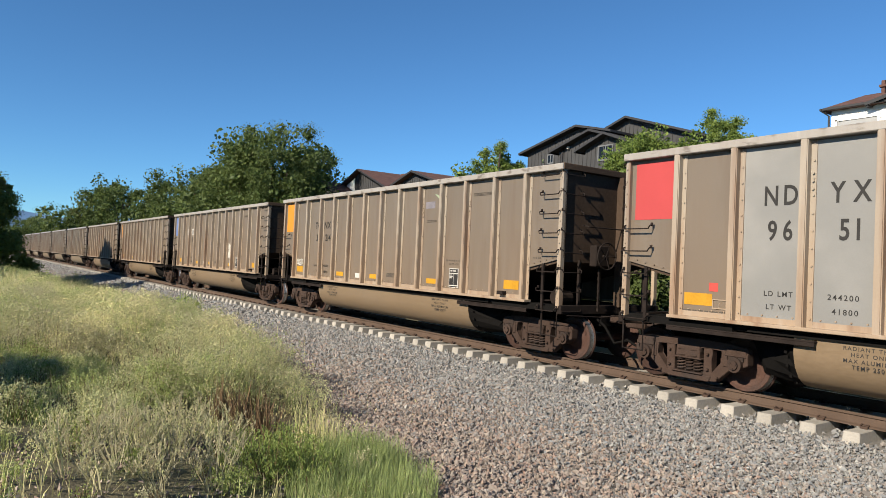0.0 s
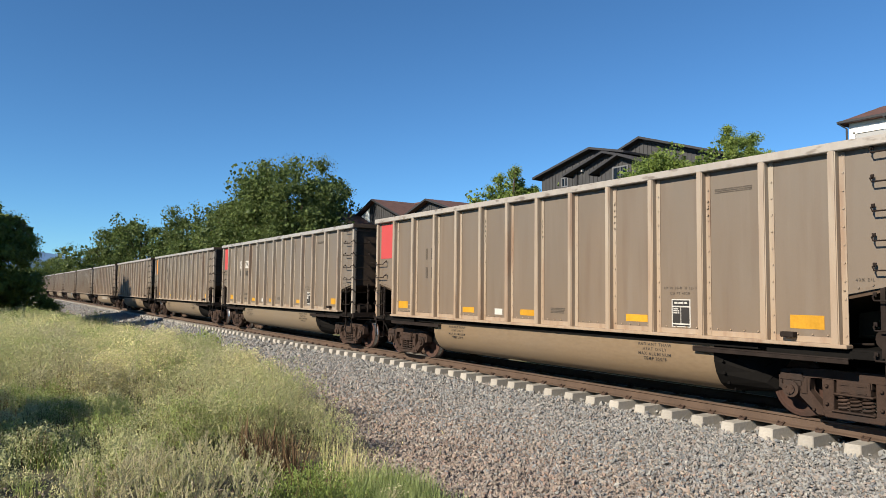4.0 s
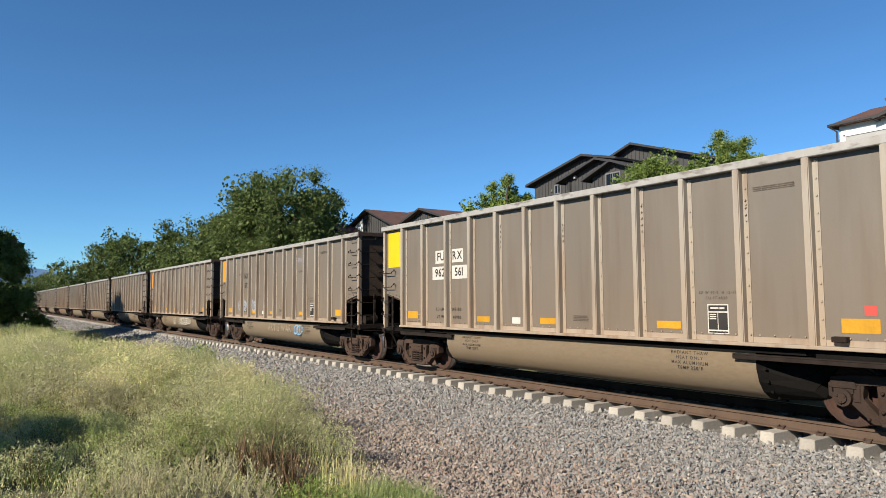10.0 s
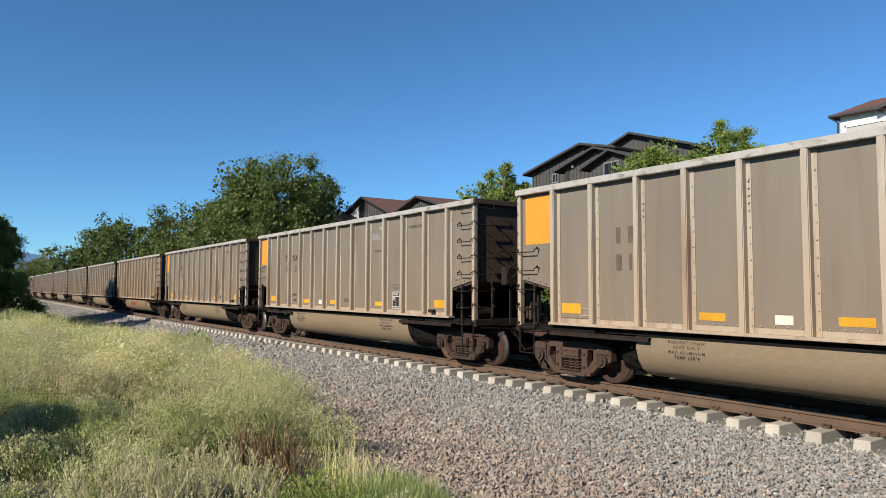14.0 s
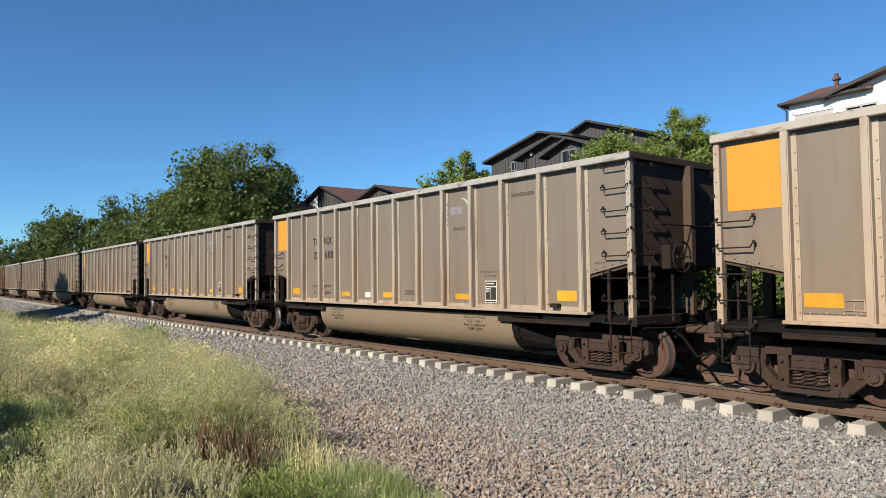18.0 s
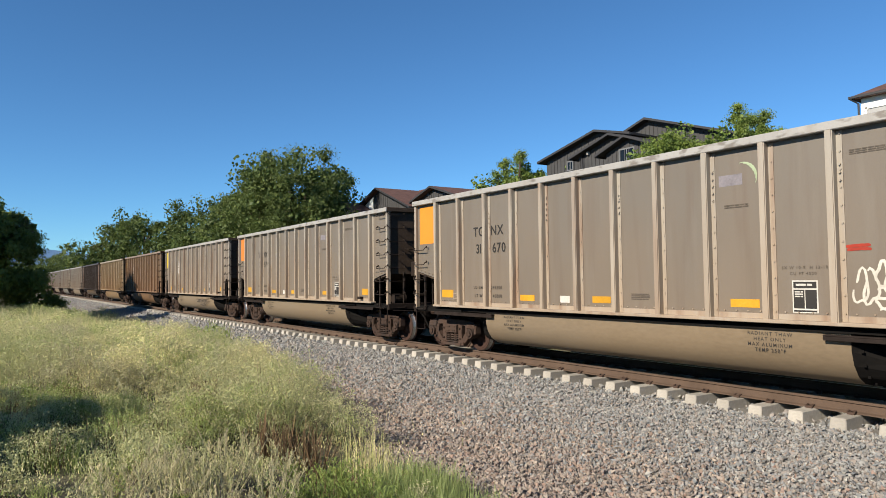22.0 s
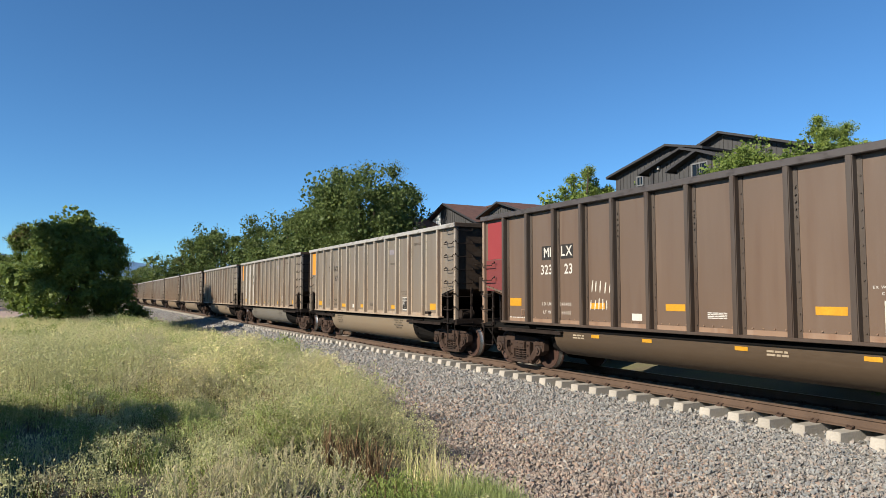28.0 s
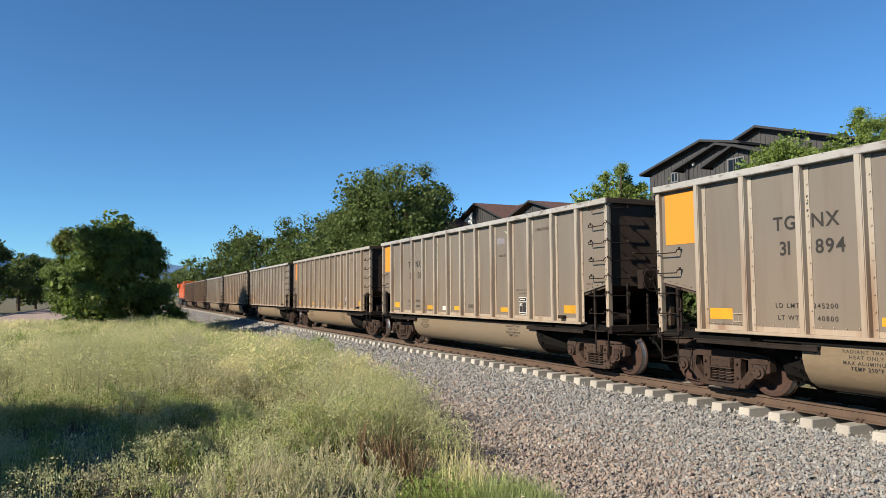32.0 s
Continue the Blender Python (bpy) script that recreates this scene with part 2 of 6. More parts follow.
M["road"] = material("pinkish_concrete_road", (0.5, 0.38, 0.32), 0.9, 0, 0.12, 0.7, 20, 0.1)
M["kerb"] = material("grey_kerb", (0.42, 0.4, 0.36), 0.9, 0, 0.15, 2, 20, 0.1)
M["bark"] = material("grey_brown_bark", (0.12, 0.09, 0.065), 0.95, 0, 0.3, 4, 30, 0.5, stretch=(3, 3, 0.6))
# the air's haze is put into this light blue colour
M["mountain"] = material("hazy_blue_mountain", (0.34, 0.58, 0.95), 1.0, 0, 0.12, 0.004, 0.02, 0)
M["siding"] = material("charcoal_board_siding", (0.075, 0.076, 0.08), 0.75, 0, 0.12, 1.5, 20, 0.05)
M["white_siding"] = material("white_stucco", (1.38, 1.37, 1.33), 0.85, 0, 0.06, 1.5, 40, 0.1)
M["roof"] = material("brown_shingle_roof", (0.16, 0.085, 0.07), 0.9, 0, 0.25, 2, 12, 0.5)
M["roof_grey"] = material("dark_shingle_roof", (0.06, 0.055, 0.055), 0.9, 0, 0.25, 2, 12, 0.5)
M["trim_dark"] = material("dark_fascia", (0.05, 0.05, 0.055), 0.6, 0, 0.1, 2, 20, 0.03)
M["frame_slate"] = material("slate_grey_window_frame", (0.2, 0.21, 0.225), 0.6, 0, 0.08, 2, 20, 0.02)
M["frame_grey"] = material("pale_window_frame", (0.5, 0.5, 0.5), 0.5, 0, 0.08, 2, 20, 0.02)
M["glass"] = material("window_glass", (0.012, 0.016, 0.02), 0.06, 0.0, 0.05, 1, 5, 0)
M["loco"] = material("orange_locomotive_paint", (0.62, 0.115, 0.02), 0.5, 0, 0.15, 1.5, 25, 0.03)
M["loco_dark"] = material("black_locomotive_paint", (0.03, 0.03, 0.03), 0.55, 0, 0.2, 1.5, 25, 0.05)
GREENS = [(0.7, 0.75, 0.7), (1, 1, 1), (1.3, 1.2, 0.9), (0.85, 0.95, 0.8), (1.15, 1.1, 1.0)]
M["leaf"] = leaf_material("elm_leaf", (0.16, 0.225, 0.072), GREENS)
M["leaf_dark"] = leaf_material("dark_leaf", (0.15, 0.21, 0.068), GREENS)
M["leaf_bright"] = leaf_material("bright_leaf", (0.26, 0.36, 0.095), GREENS)
M["leaf_bush"] = leaf_material("sunlit_bush_leaf", (0.225, 0.315, 0.088), GREENS)
M["leaf_dry"] = leaf_material("dry_twig_leaf", (0.24, 0.175, 0.115), GREENS)
M["straw"] = leaf_material("straw_grass", (1.15, 1.05, 0.6), [(0.7, 0.75, 0.6), (1, 1, 1), (1.2, 1.15, 1.1), (0.75, 0.95, 0.6)])
M["grass"] = leaf_material("green_grass", (0.56, 0.66, 0.24), [(0.82, 0.88, 0.8), (1, 1, 1), (1.2, 1.12, 1.05), (0.92, 0.96, 1.1)])
M["sage"] = leaf_material("grey_green_weed", (0.74, 0.76, 0.39), [(0.82, 0.88, 0.85), (1, 1, 1), (1.18, 1.12, 1.05), (0.92, 0.96, 1.05)])
M["bloom"] = leaf_material("cream_seed_head", (0.86, 0.79, 0.53), [(0.75, 0.75, 0.7), (1, 1, 1), (1.15, 1.1, 1.0)])
M["pale_stem"] = leaf_material("pale_weed_stem", (0.84, 0.78, 0.5), [(0.8, 0.8, 0.8), (1, 1, 1), (0.85, 0.95, 0.8)])
M["fresh"] = leaf_material("fresh_green_leaf", (0.36, 0.47, 0.13), [(0.75, 0.8, 0.7), (1, 1, 1), (1.2, 1.1, 1.0)])
M["fine"] = leaf_material("fine_blue_green_grass", (0.44, 0.54, 0.22), [(0.8, 0.85, 0.8), (1, 1, 1), (1.2, 1.15, 1.0)])
M["stem"] = material("dry_brown_stem", (0.20, 0.13, 0.07), 0.9, 0, 0.2, 4, 30, 0.1, island=0.3)

# ---------------------------------------------------------------- mesh helpers


def part(name, bm, mat, parent=None, label="", at=None):
    """Links a bmesh, or a mesh, as one object under a thing or a part."""
    if isinstance(bm, bmesh.types.BMesh):
        me = bpy.data.meshes.new(name)
        bm.to_mesh(me)
        bm.free()
    else:
        me = bm
    if not me.materials:
        me.materials.append(M[mat])
    ob = new(name, me)
    if parent:
        ob.parent = parent
    if at is not None:
        ob.matrix_basis = at
    if label:
        ob["label"] = label
    return ob


def box(bm, x0, x1, y0, y1, z0, z1):
    v = [bm.verts.new((x, y, z)) for z in (z0, z1) for y in (y0, y1) for x in (x0, x1)]
    for f in ((0, 2, 3, 1), (4, 5, 7, 6), (0, 1, 5, 4), (1, 3, 7, 5), (3, 2, 6, 7), (2, 0, 4, 6)):
        bm.faces.new([v[i] for i in f])
    return bm


def boxes(*rows):
    bm = bmesh.new()
    for r in rows:
        box(bm, *r)
    return bm


def bev(bm, w=0.008):
    bmesh.ops.bevel(bm, geom=list(bm.edges), offset=w, segments=1, affect="EDGES")
    return bm


def prism(bm, pts, y0, y1):
    """An outline in x and z, thick from y0 to y1."""
    a = [bm.verts.new((x, y0, z)) for x, z in pts]
    b = [bm.verts.new((x, y1, z)) for x, z in pts]
    k = len(pts)
    area = sum(pts[i][0] * pts[(i + 1) % k][1] - pts[(i + 1) % k][0] * pts[i][1] for i in range(k))
    if area < 0:
        a.reverse(), b.reverse()
    bm.faces.new(a)
    bm.faces.new(b[::-1])
    for i in range(k):
        bm.faces.new((a[(i + 1) % k], a[i], b[i], b[(i + 1) % k]))
    return bm


def tube(bm, pts, r, sides=6):
    """A round bar along a line of points."""
    pts = [Vector(p) for p in pts]
    rings = []
    for i, p in enumerate(pts):
        d = (pts[min(i + 1, len(pts) - 1)] - pts[max(i - 1, 0)]).normalized()
        s = d.cross(Vector((0, 0, 1)) if abs(d.z) < 0.9 else Vector((1, 0, 0))).normalized()
        u = s.cross(d)
        rings.append([bm.verts.new(p + (s * math.cos(a) + u * math.sin(a)) * r) for a in [2 * math.pi * k / sides for k in range(sides)]])
    for a, b in zip(rings, rings[1:]):
        for k in range(sides):
            bm.faces.new((a[k], a[(k + 1) % sides], b[(k + 1) % sides], b[k]))
    bm.faces.new(rings[0][::-1])
    bm.faces.new(rings[-1])
    return bm


def disc(bm, x, y0, y1, z, r, sides=20, r1=None):
    """A round block along y."""
    r1 = r if r1 is None else r1
    a = [bm.verts.new((x + r * math.cos(2 * math.pi * k / sides), y0, z + r * math.sin(2 * math.pi * k / sides))) for k in range(sides)]
    b = [bm.verts.new((x + r1 * math.cos(2 * math.pi * k / sides), y1, z + r1 * math.sin(2 * math.pi * k / sides))) for k in range(sides)]
    for k in range(sides):
        bm.faces.new((a[(k + 1) % sides], a[k], b[k], b[(k + 1) % sides]))
    bm.faces.new(a)
    bm.faces.new(b[::-1])
    return bm


def soup(name, verts, faces, mats, index=None):
    """A mesh from arrays: faces all with the same number of corners."""
    me = bpy.data.meshes.new(name)
    nv, (nf, k) = len(verts), faces.shape
    me.vertices.add(nv)
    me.vertices.foreach_set("co", np.ascontiguousarray(verts, np.float32).ravel())
    me.loops.add(nf * k)
    me.loops.foreach_set("vertex_index", np.ascontiguousarray(faces, np.int32).ravel())
    me.polygons.add(nf)
    me.polygons.foreach_set("loop_start", np.arange(0, nf * k, k, dtype=np.int32))
    me.polygons.foreach_set("use_smooth", np.zeros(nf, dtype=bool))
    for m in mats:
        me.materials.append(M[m])
    if index is not None:
        me.polygons.foreach_set("material_index", np.ascontiguousarray(index, np.int32))
    me.update(calc_edges=True)
    return me


TEXTS = {}


def lettering(words, size, mat):
    """Flat letters in the built-in font, centred, as a mesh."""
    key = (words, size, mat)
    if key not in TEXTS:
        cu = bpy.data.curves.new("lettering", "FONT")
        cu.body, cu.size, cu.align_x, cu.align_y, cu.resolution_u = words, size, "CENTER", "CENTER", 3
        cu.offset = size * (0.018 if size > 0.2 else 0.01)
        cu.space_character = 1.03 if size > 0.2 else 1.3
        ob = bpy.data.objects.new("lettering", cu)
        scene.collection.objects.link(ob)
        dg = bpy.context.evaluated_depsgraph_get()
        me = bpy.data.meshes.new_from_object(ob.evaluated_get(dg))
        bpy.data.objects.remove(ob)
        bpy.data.curves.remove(cu)
        me.materials.clear()
        me.materials.append(M[mat])
        TEXTS[key] = me
    return TEXTS[key]

# ---------------------------------------------------------------- the train
# A car's own space: x along the track, y = 0 the middle, z = 0 the rail; the camera sees the -y side.
PITCH, HALF, TRACK_Y = 16.22, 7.33, 11.49
CENTRE = 7.26                # from the leading end of the roll count to a car's middle
POSTS = [-6.21, -5.16, -4.06, -3.045, -2.03, -1.015, 0.0, 1.015, 2.03, 3.045, 4.06, 5.16, 6.21]
OUT, SKIN = 1.62, 1.49       # outside of the posts, outside of the sheets
TOP, SILL = 4.06, 1.21
AXLES, BOGIE, WHEEL_R = 0.889, 6.20, 0.457


# how far the train has rolled, second by second
ROLLED = [
    (0, -9.39), (1, 4.10), (2, 17.88), (3, 31.57), (6, 72.64), (7, 86.29), (8, 99.90), (9, 113.48), (10, 127.10),
    (11, 140.55), (12, 154.42), (13, 168.12), (16, 208.95), (17, 222.46), (18, 236.03), (19, 249.57), (20, 263.09), (21, 276.67),
    (22, 290.25), (23, 303.85), (24, 317.37), (25, 330.78), (28, 371.51), (29, 385.02), (30, 398.59), (31, 412.15), (32, 425.74),
]


def train_at(t):
    return float(np.interp(t, [a for a, b in ROLLED], [b for a, b in ROLLED]))


def rung(length):
    """A grab iron: a bent bar that stands off its sheet, its feet bent down."""
    bm = bmesh.new()
    h = length / 2
    tube(bm, [(-h, 0, 0.03), (-h, -0.075, 0.0), (-h + 0.02, -0.085, -0.05), (h - 0.02, -0.085, -0.05), (h, -0.075, 0.0), (h, 0, 0.03)], 0.0125, 6)
    for s in (-h, h):
        box(bm, s - 0.022, s + 0.022, -0.02, 0.0, 0.0, 0.06)
    me = bpy.data.meshes.new("rung")
    bm.to_mesh(me)
    bm.free()
    me.materials.append(M["iron"])
    return me


RUNG = rung(0.56)


def wheelset_mesh():
    """An axle with two wheels: bright tread, broad rim, dished plate and hub."""
    bm = bmesh.new()
    disc(bm, 0, -1.05, 1.05, 0, 0.08, 14)
    n = 28
    for s in (-1, 1):
        ring = []
        for r, y in ((0.10, 0.66), (0.34, 0.70), (0.485, 0.672), (0.485, 0.70), (WHEEL_R, 0.712), (WHEEL_R - 0.005, 0.822), (WHEEL_R - 0.014, 0.835), (0.385, 0.84), (0.372, 0.825), (0.345, 0.77), (0.26, 0.745), (0.18, 0.79), (0.14, 0.855), (0.085, 0.86)):
            ring.append([bm.verts.new((r * math.cos(2 * math.pi * k / n), s * y, r * math.sin(2 * math.pi * k / n))) for k in range(n)])
        for i, (a, b) in enumerate(zip(ring, ring[1:])):
            for k in range(n):
                f = bm.faces.new((a[k], a[(k + 1) % n], b[(k + 1) % n], b[k]))
                f.material_index = 1 if i == 4 else 0
                f.smooth = i not in (5, 6)
    bmesh.ops.recalc_face_normals(bm, faces=list(bm.faces))
    me = bpy.data.meshes.new("wheelset")
    bm.to_mesh(me)
    bm.free()
    me.materials.append(M["wheel"])
    me.materials.append(M["tread"])
    return me


def side_frame_mesh():
    """A cast truck side frame with its two openings, in the truck's space, on the -y side."""
    bm = bmesh.new()
    y0, y1 = -1.10, -0.94
    prism(bm, [(-1.10, 0.58), (-1.08, 0.74), (-0.80, 0.78), (-0.30, 0.80), (0.30, 0.80), (0.80, 0.78), (1.08, 0.74), (1.10, 0.58), (0.70, 0.645), (0.46, 0.66), (-0.46, 0.66), (-0.70, 0.645)], y0, y1)
    prism(bm, [(-0.40, 0.10), (0.40, 0.10), (0.45, 0.20), (-0.45, 0.20)], y0 - 0.02, y1)
    prism(bm, [(-0.30, 0.20), (0.30, 0.20), (0.29, 0.225), (-0.29, 0.225)], y0 - 0.06, y1)          # spring seat lip
    for s in (-1, 1):
        prism(bm, [(s * 0.34, 0.11), (s * 0.52, 0.115), (s * 0.80, 0.37), (s * 0.78, 0.50), (s * 0.70, 0.655), (s * 0.615, 0.655), (s * 0.64, 0.46), (s * 0.46, 0.27)], y0, y1)   # tension member
        prism(bm, [(s * 0.285, 0.18), (s * 0.455, 0.18), (s * 0.44, 0.45), (s * 0.46, 0.69), (s * 0.285, 0.69)], y0 + 0.01, y1)     # column
        prism(bm, [(s * 0.66, 0.40), (s * 0.755, 0.40), (s * 0.765, 0.60), (s * 0.66, 0.66)], y0 - 0.02, y1)        # pedestal jaws
        prism(bm, [(s * 1.015, 0.42), (s * 1.10, 0.46), (s * 1.10, 0.66), (s * 1.01, 0.62)], y0 - 0.02, y1)
        prism(bm, [(s * 0.70, 0.585), (s * 1.08, 0.585), (s * 1.06, 0.70), (s * 0.74, 0.72)], y0 - 0.035, y1)
        for x, z in ((0.375, 0.30), (0.375, 0.56), (0.56, 0.19), (0.9, 0.69)):                       # rivets and lugs
            disc(bm, s * x, y0 - 0.04, y0 + 0.02, z, 0.026, 8)
    prism(bm, [(-0.235, 0.47), (0.235, 0.47), (0.225, 0.66), (-0.225, 0.66)], y0 - 0.03, y1)         # bolster end
    prism(bm, [(-0.275, 0.445), (0.275, 0.445), (0.27, 0.475), (-0.27, 0.475)], y0 - 0.05, y1)
    bev(bm, 0.012)
    for s in (-1, 1):
        box(bm, s * 0.115 - 0.07, s * 0.115 + 0.07, y0 - 0.045, y0 - 0.03, 0.50, 0.515)
        box(bm, s * 0.115 - 0.07, s * 0.115 + 0.07, y0 - 0.045, y0 - 0.03, 0.60, 0.615)
    me = bpy.data.meshes.new("side_frame")
    bm.to_mesh(me)
    bm.free()
    me.materials.append(M["cast"])
    return me


def bearing_mesh():
    bm = bmesh.new()
    disc(bm, 0, -1.17, -0.95, 0, 0.125, 16)
    disc(bm, 0, -1.20, -1.17, 0, 0.075, 12)
    for k in range(3):
        a = k * 2.094 + 0.5
        disc(bm, 0.06 * math.cos(a), -1.215, -1.195, 0.06 * math.sin(a), 0.018, 6)
    box(bm, -0.15, 0.15, -1.12, -0.95, 0.06, 0.17)
    me = bpy.data.meshes.new("bearing")
    bm.to_mesh(me)
    bm.free()
    me.materials.append(M["cast"])
    return me


def spring_mesh():
    bm = bmesh.new()
    for x in (0.0,):
        pts = [(x + 0.075 * math.cos(a), -1.03 + 0.075 * math.sin(a), 0.225 + 0.215 * a / (2 * math.pi * 4)) for a in [2 * math.pi * 4 * k / 32 for k in range(33)]]
        tube(bm, pts, 0.02, 4)
    me = bpy.data.meshes.new("coil_spring")
    bm.to_mesh(me)
    bm.free()
    me.materials.append(M["cast"])
    return me


def build_car(paint):
    """One bathtub gondola with its trucks. paint: the sheets' material key set."""
    car = new("coal_gondola")
    for side in (-1, 1):
        s = side
        # side sheet with the sloped cut-outs over the platforms
        bm = bmesh.new()
        prism(bm, [(-HALF, 2.12), (POSTS[0], 1.88), (POSTS[0], SILL), (POSTS[-1], SILL), (POSTS[-1], 1.88), (HALF, 2.12), (HALF, TOP - 0.06), (-HALF, TOP - 0.06)],
              min(s * SKIN, s * (SKIN - 0.03)), max(s * SKIN, s * (SKIN - 0.03)))
        part("side_sheet", bm, "sheet", car)
        # edge angle along the slopes, with bolts
        for e in (-1, 1):
            xa, xb = (e * HALF, POSTS[0] if e < 0 else POSTS[-1])
            bm = bmesh.new()
            prism(bm, [(xa, 2.12), (xb, 1.88), (xb, 1.93), (xa, 2.17)], min(s * SKIN, s * (SKIN + 0.012)), max(s * SKIN, s * (SKIN + 0.012)))
            for k in range(6):
                x = xa + (xb - xa) * (k + 0.5) / 6
                z = 2.145 + (1.905 - 2.145) * (k + 0.5) / 6 + 0.035
                disc(bm, x, s * (SKIN + 0.012), s * (SKIN + 0.03), z, 0.014, 6)
            part("slope_angle", bm, "sheet", car)
        # posts: a deep channel and the riveted strip beside it
        for i, px in enumerate(POSTS):
            bm = bmesh.new()
            y = sorted((s * OUT, s * SKIN))
            box(bm, px - 0.055, px + 0.055, y[0], y[1], SILL - 0.04, TOP - 0.10)
            bmesh.ops.bevel(bm, geom=[ed for ed in bm.edges if abs(ed.verts[0].co.z - ed.verts[1].co.z) > 1], offset=0.014, segments=2, affect="EDGES")
            y = sorted((s * (SKIN + 0.014), s * SKIN))
            box(bm, px + 0.055, px + 0.135, y[0], y[1], SILL - 0.02, TOP - 0.14)
            if s < 0:
                for k in range(11):
                    z = SILL + 0.12 + k * 0.255
                    disc(bm, px + 0.105, -SKIN - 0.014, -SKIN - 0.03, z, 0.015, 6)
                for k in range({2: 3, 4: 5, 6: 4, 8: 5, 10: 3}.get(i, 0)):      # rows of close bolts over the inner ties
                    disc(bm, px + 0.10, -SKIN - 0.014, -SKIN - 0.045, TOP - (0.62 if i % 4 else 0.47) - k * 0.115, 0.016, 6)
            part("post", bm, "post", car)
        # pale flange along the foot of each bay, with its bolts
        if s < 0:
            bm = bmesh.new()
            for xa, xb in zip(POSTS, POSTS[1:]):
                box(bm, xa + 0.137, xb - 0.056, -SKIN - 0.01, -SKIN, SILL, SILL + 0.085)
                for k in range(4):
                    disc(bm, xa + 0.25 + k * (xb - xa - 0.4) / 3, -SKIN, -SKIN - 0.018, SILL + 0.115, 0.013, 6)
            part("sill_flange", bm, "post", car)
        # top chord, side sill, corner posts
        y = sorted((s * (OUT + 0.005), s * (SKIN - 0.08)))
        part("top_chord", bev(boxes((-HALF - 0.02, HALF + 0.02, y[0], y[1], TOP - 0.13, TOP)), 0.012), "chord", car)
        y = sorted((s * (OUT + 0.02), s * (SKIN - 0.05)))
        part("side_sill", bev(boxes((POSTS[0] - 0.09, POSTS[-1] + 0.16, y[0], y[1], SILL - 0.055, SILL)), 0.008), "post", car)
        y = sorted((s * (OUT - 0.16), s * (SKIN - 0.35)))
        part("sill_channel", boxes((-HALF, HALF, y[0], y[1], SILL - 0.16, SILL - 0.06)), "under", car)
        for e in (-1, 1):
            bm = bmesh.new()
            y = sorted((s * (OUT - 0.05), s * (SKIN - 0.04)))
            x = sorted((e * HALF, e * (HALF - 0.10)))
            box(bm, x[0], x[1], y[0], y[1], 1.10, TOP - 0.12)
            bev(bm, 0.008)
            if s < 0:
                for k in range(12):
                    disc(bm, e * (HALF - 0.045), -OUT + 0.05, -OUT + 0.035, 1.3 + k * 0.225, 0.014, 6)
            part("corner_post", bm, "post", car)
    for e in (-1, 1):
        # end sheet, its stiffeners, end chord and the slope sheet below it
        x = sorted((e * (HALF - 0.05), e * (HALF - 0.08)))
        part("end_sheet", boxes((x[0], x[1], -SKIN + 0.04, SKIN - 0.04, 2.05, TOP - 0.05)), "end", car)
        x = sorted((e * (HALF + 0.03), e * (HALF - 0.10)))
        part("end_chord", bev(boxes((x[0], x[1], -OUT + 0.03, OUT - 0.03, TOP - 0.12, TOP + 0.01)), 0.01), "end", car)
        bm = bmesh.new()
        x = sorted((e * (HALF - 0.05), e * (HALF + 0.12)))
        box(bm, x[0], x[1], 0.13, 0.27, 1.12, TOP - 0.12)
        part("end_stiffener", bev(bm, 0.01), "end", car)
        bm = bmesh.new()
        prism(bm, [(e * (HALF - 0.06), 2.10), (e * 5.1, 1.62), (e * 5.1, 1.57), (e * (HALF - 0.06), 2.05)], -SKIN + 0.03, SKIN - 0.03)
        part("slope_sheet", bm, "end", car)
        x = sorted((e * 5.14, e * 5.08))
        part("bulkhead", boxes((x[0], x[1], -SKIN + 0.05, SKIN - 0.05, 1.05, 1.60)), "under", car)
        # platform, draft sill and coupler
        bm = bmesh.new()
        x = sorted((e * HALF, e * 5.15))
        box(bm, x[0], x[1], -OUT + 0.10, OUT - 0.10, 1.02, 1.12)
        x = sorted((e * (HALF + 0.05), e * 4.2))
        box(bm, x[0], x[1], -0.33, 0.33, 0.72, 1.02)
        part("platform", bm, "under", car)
        x = sorted((e * 6.05, e * 6.62))
        part("end_sill", bev(boxes((e * HALF - 0.06, e * HALF + 0.06, -OUT + 0.06, OUT - 0.06, 0.98, 1.16)), 0.01), "iron", car)
        bm = bmesh.new()
        x = sorted((e * (HALF + 0.02), e * (HALF + 0.62)))
        box(bm, x[0], x[1], -0.09, 0.09, 0.80, 0.95)
        x = sorted((e * (HALF + 0.55), e * (HALF + 0.86)))
        box(bm, x[0], x[1], -0.17, 0.15, 0.74, 1.02)
        part("coupler", bev(bm, 0.03), "cast", car)
        bm = bmesh.new()
        tube(bm, [(e * (HALF + 0.02), -0.42, 0.86), (e * (HALF + 0.25), -0.44, 0.74), (e * (HALF + 0.5), -0.42, 0.42), (e * (HALF + 0.82), -0.36, 0.52)], 0.028, 6)
        part("air_hose", bm, "under", car)
        # cut lever: a long bent bar across the end
        bm = bmesh.new()
        xx = e * (HALF + 0.13)
        tube(bm, [(xx, -1.45, 0.96), (xx, -0.5, 0.92), (e * (HALF + 0.45), -0.12, 0.98)], 0.014, 5)
        part("cut_lever", bm, "iron", car)
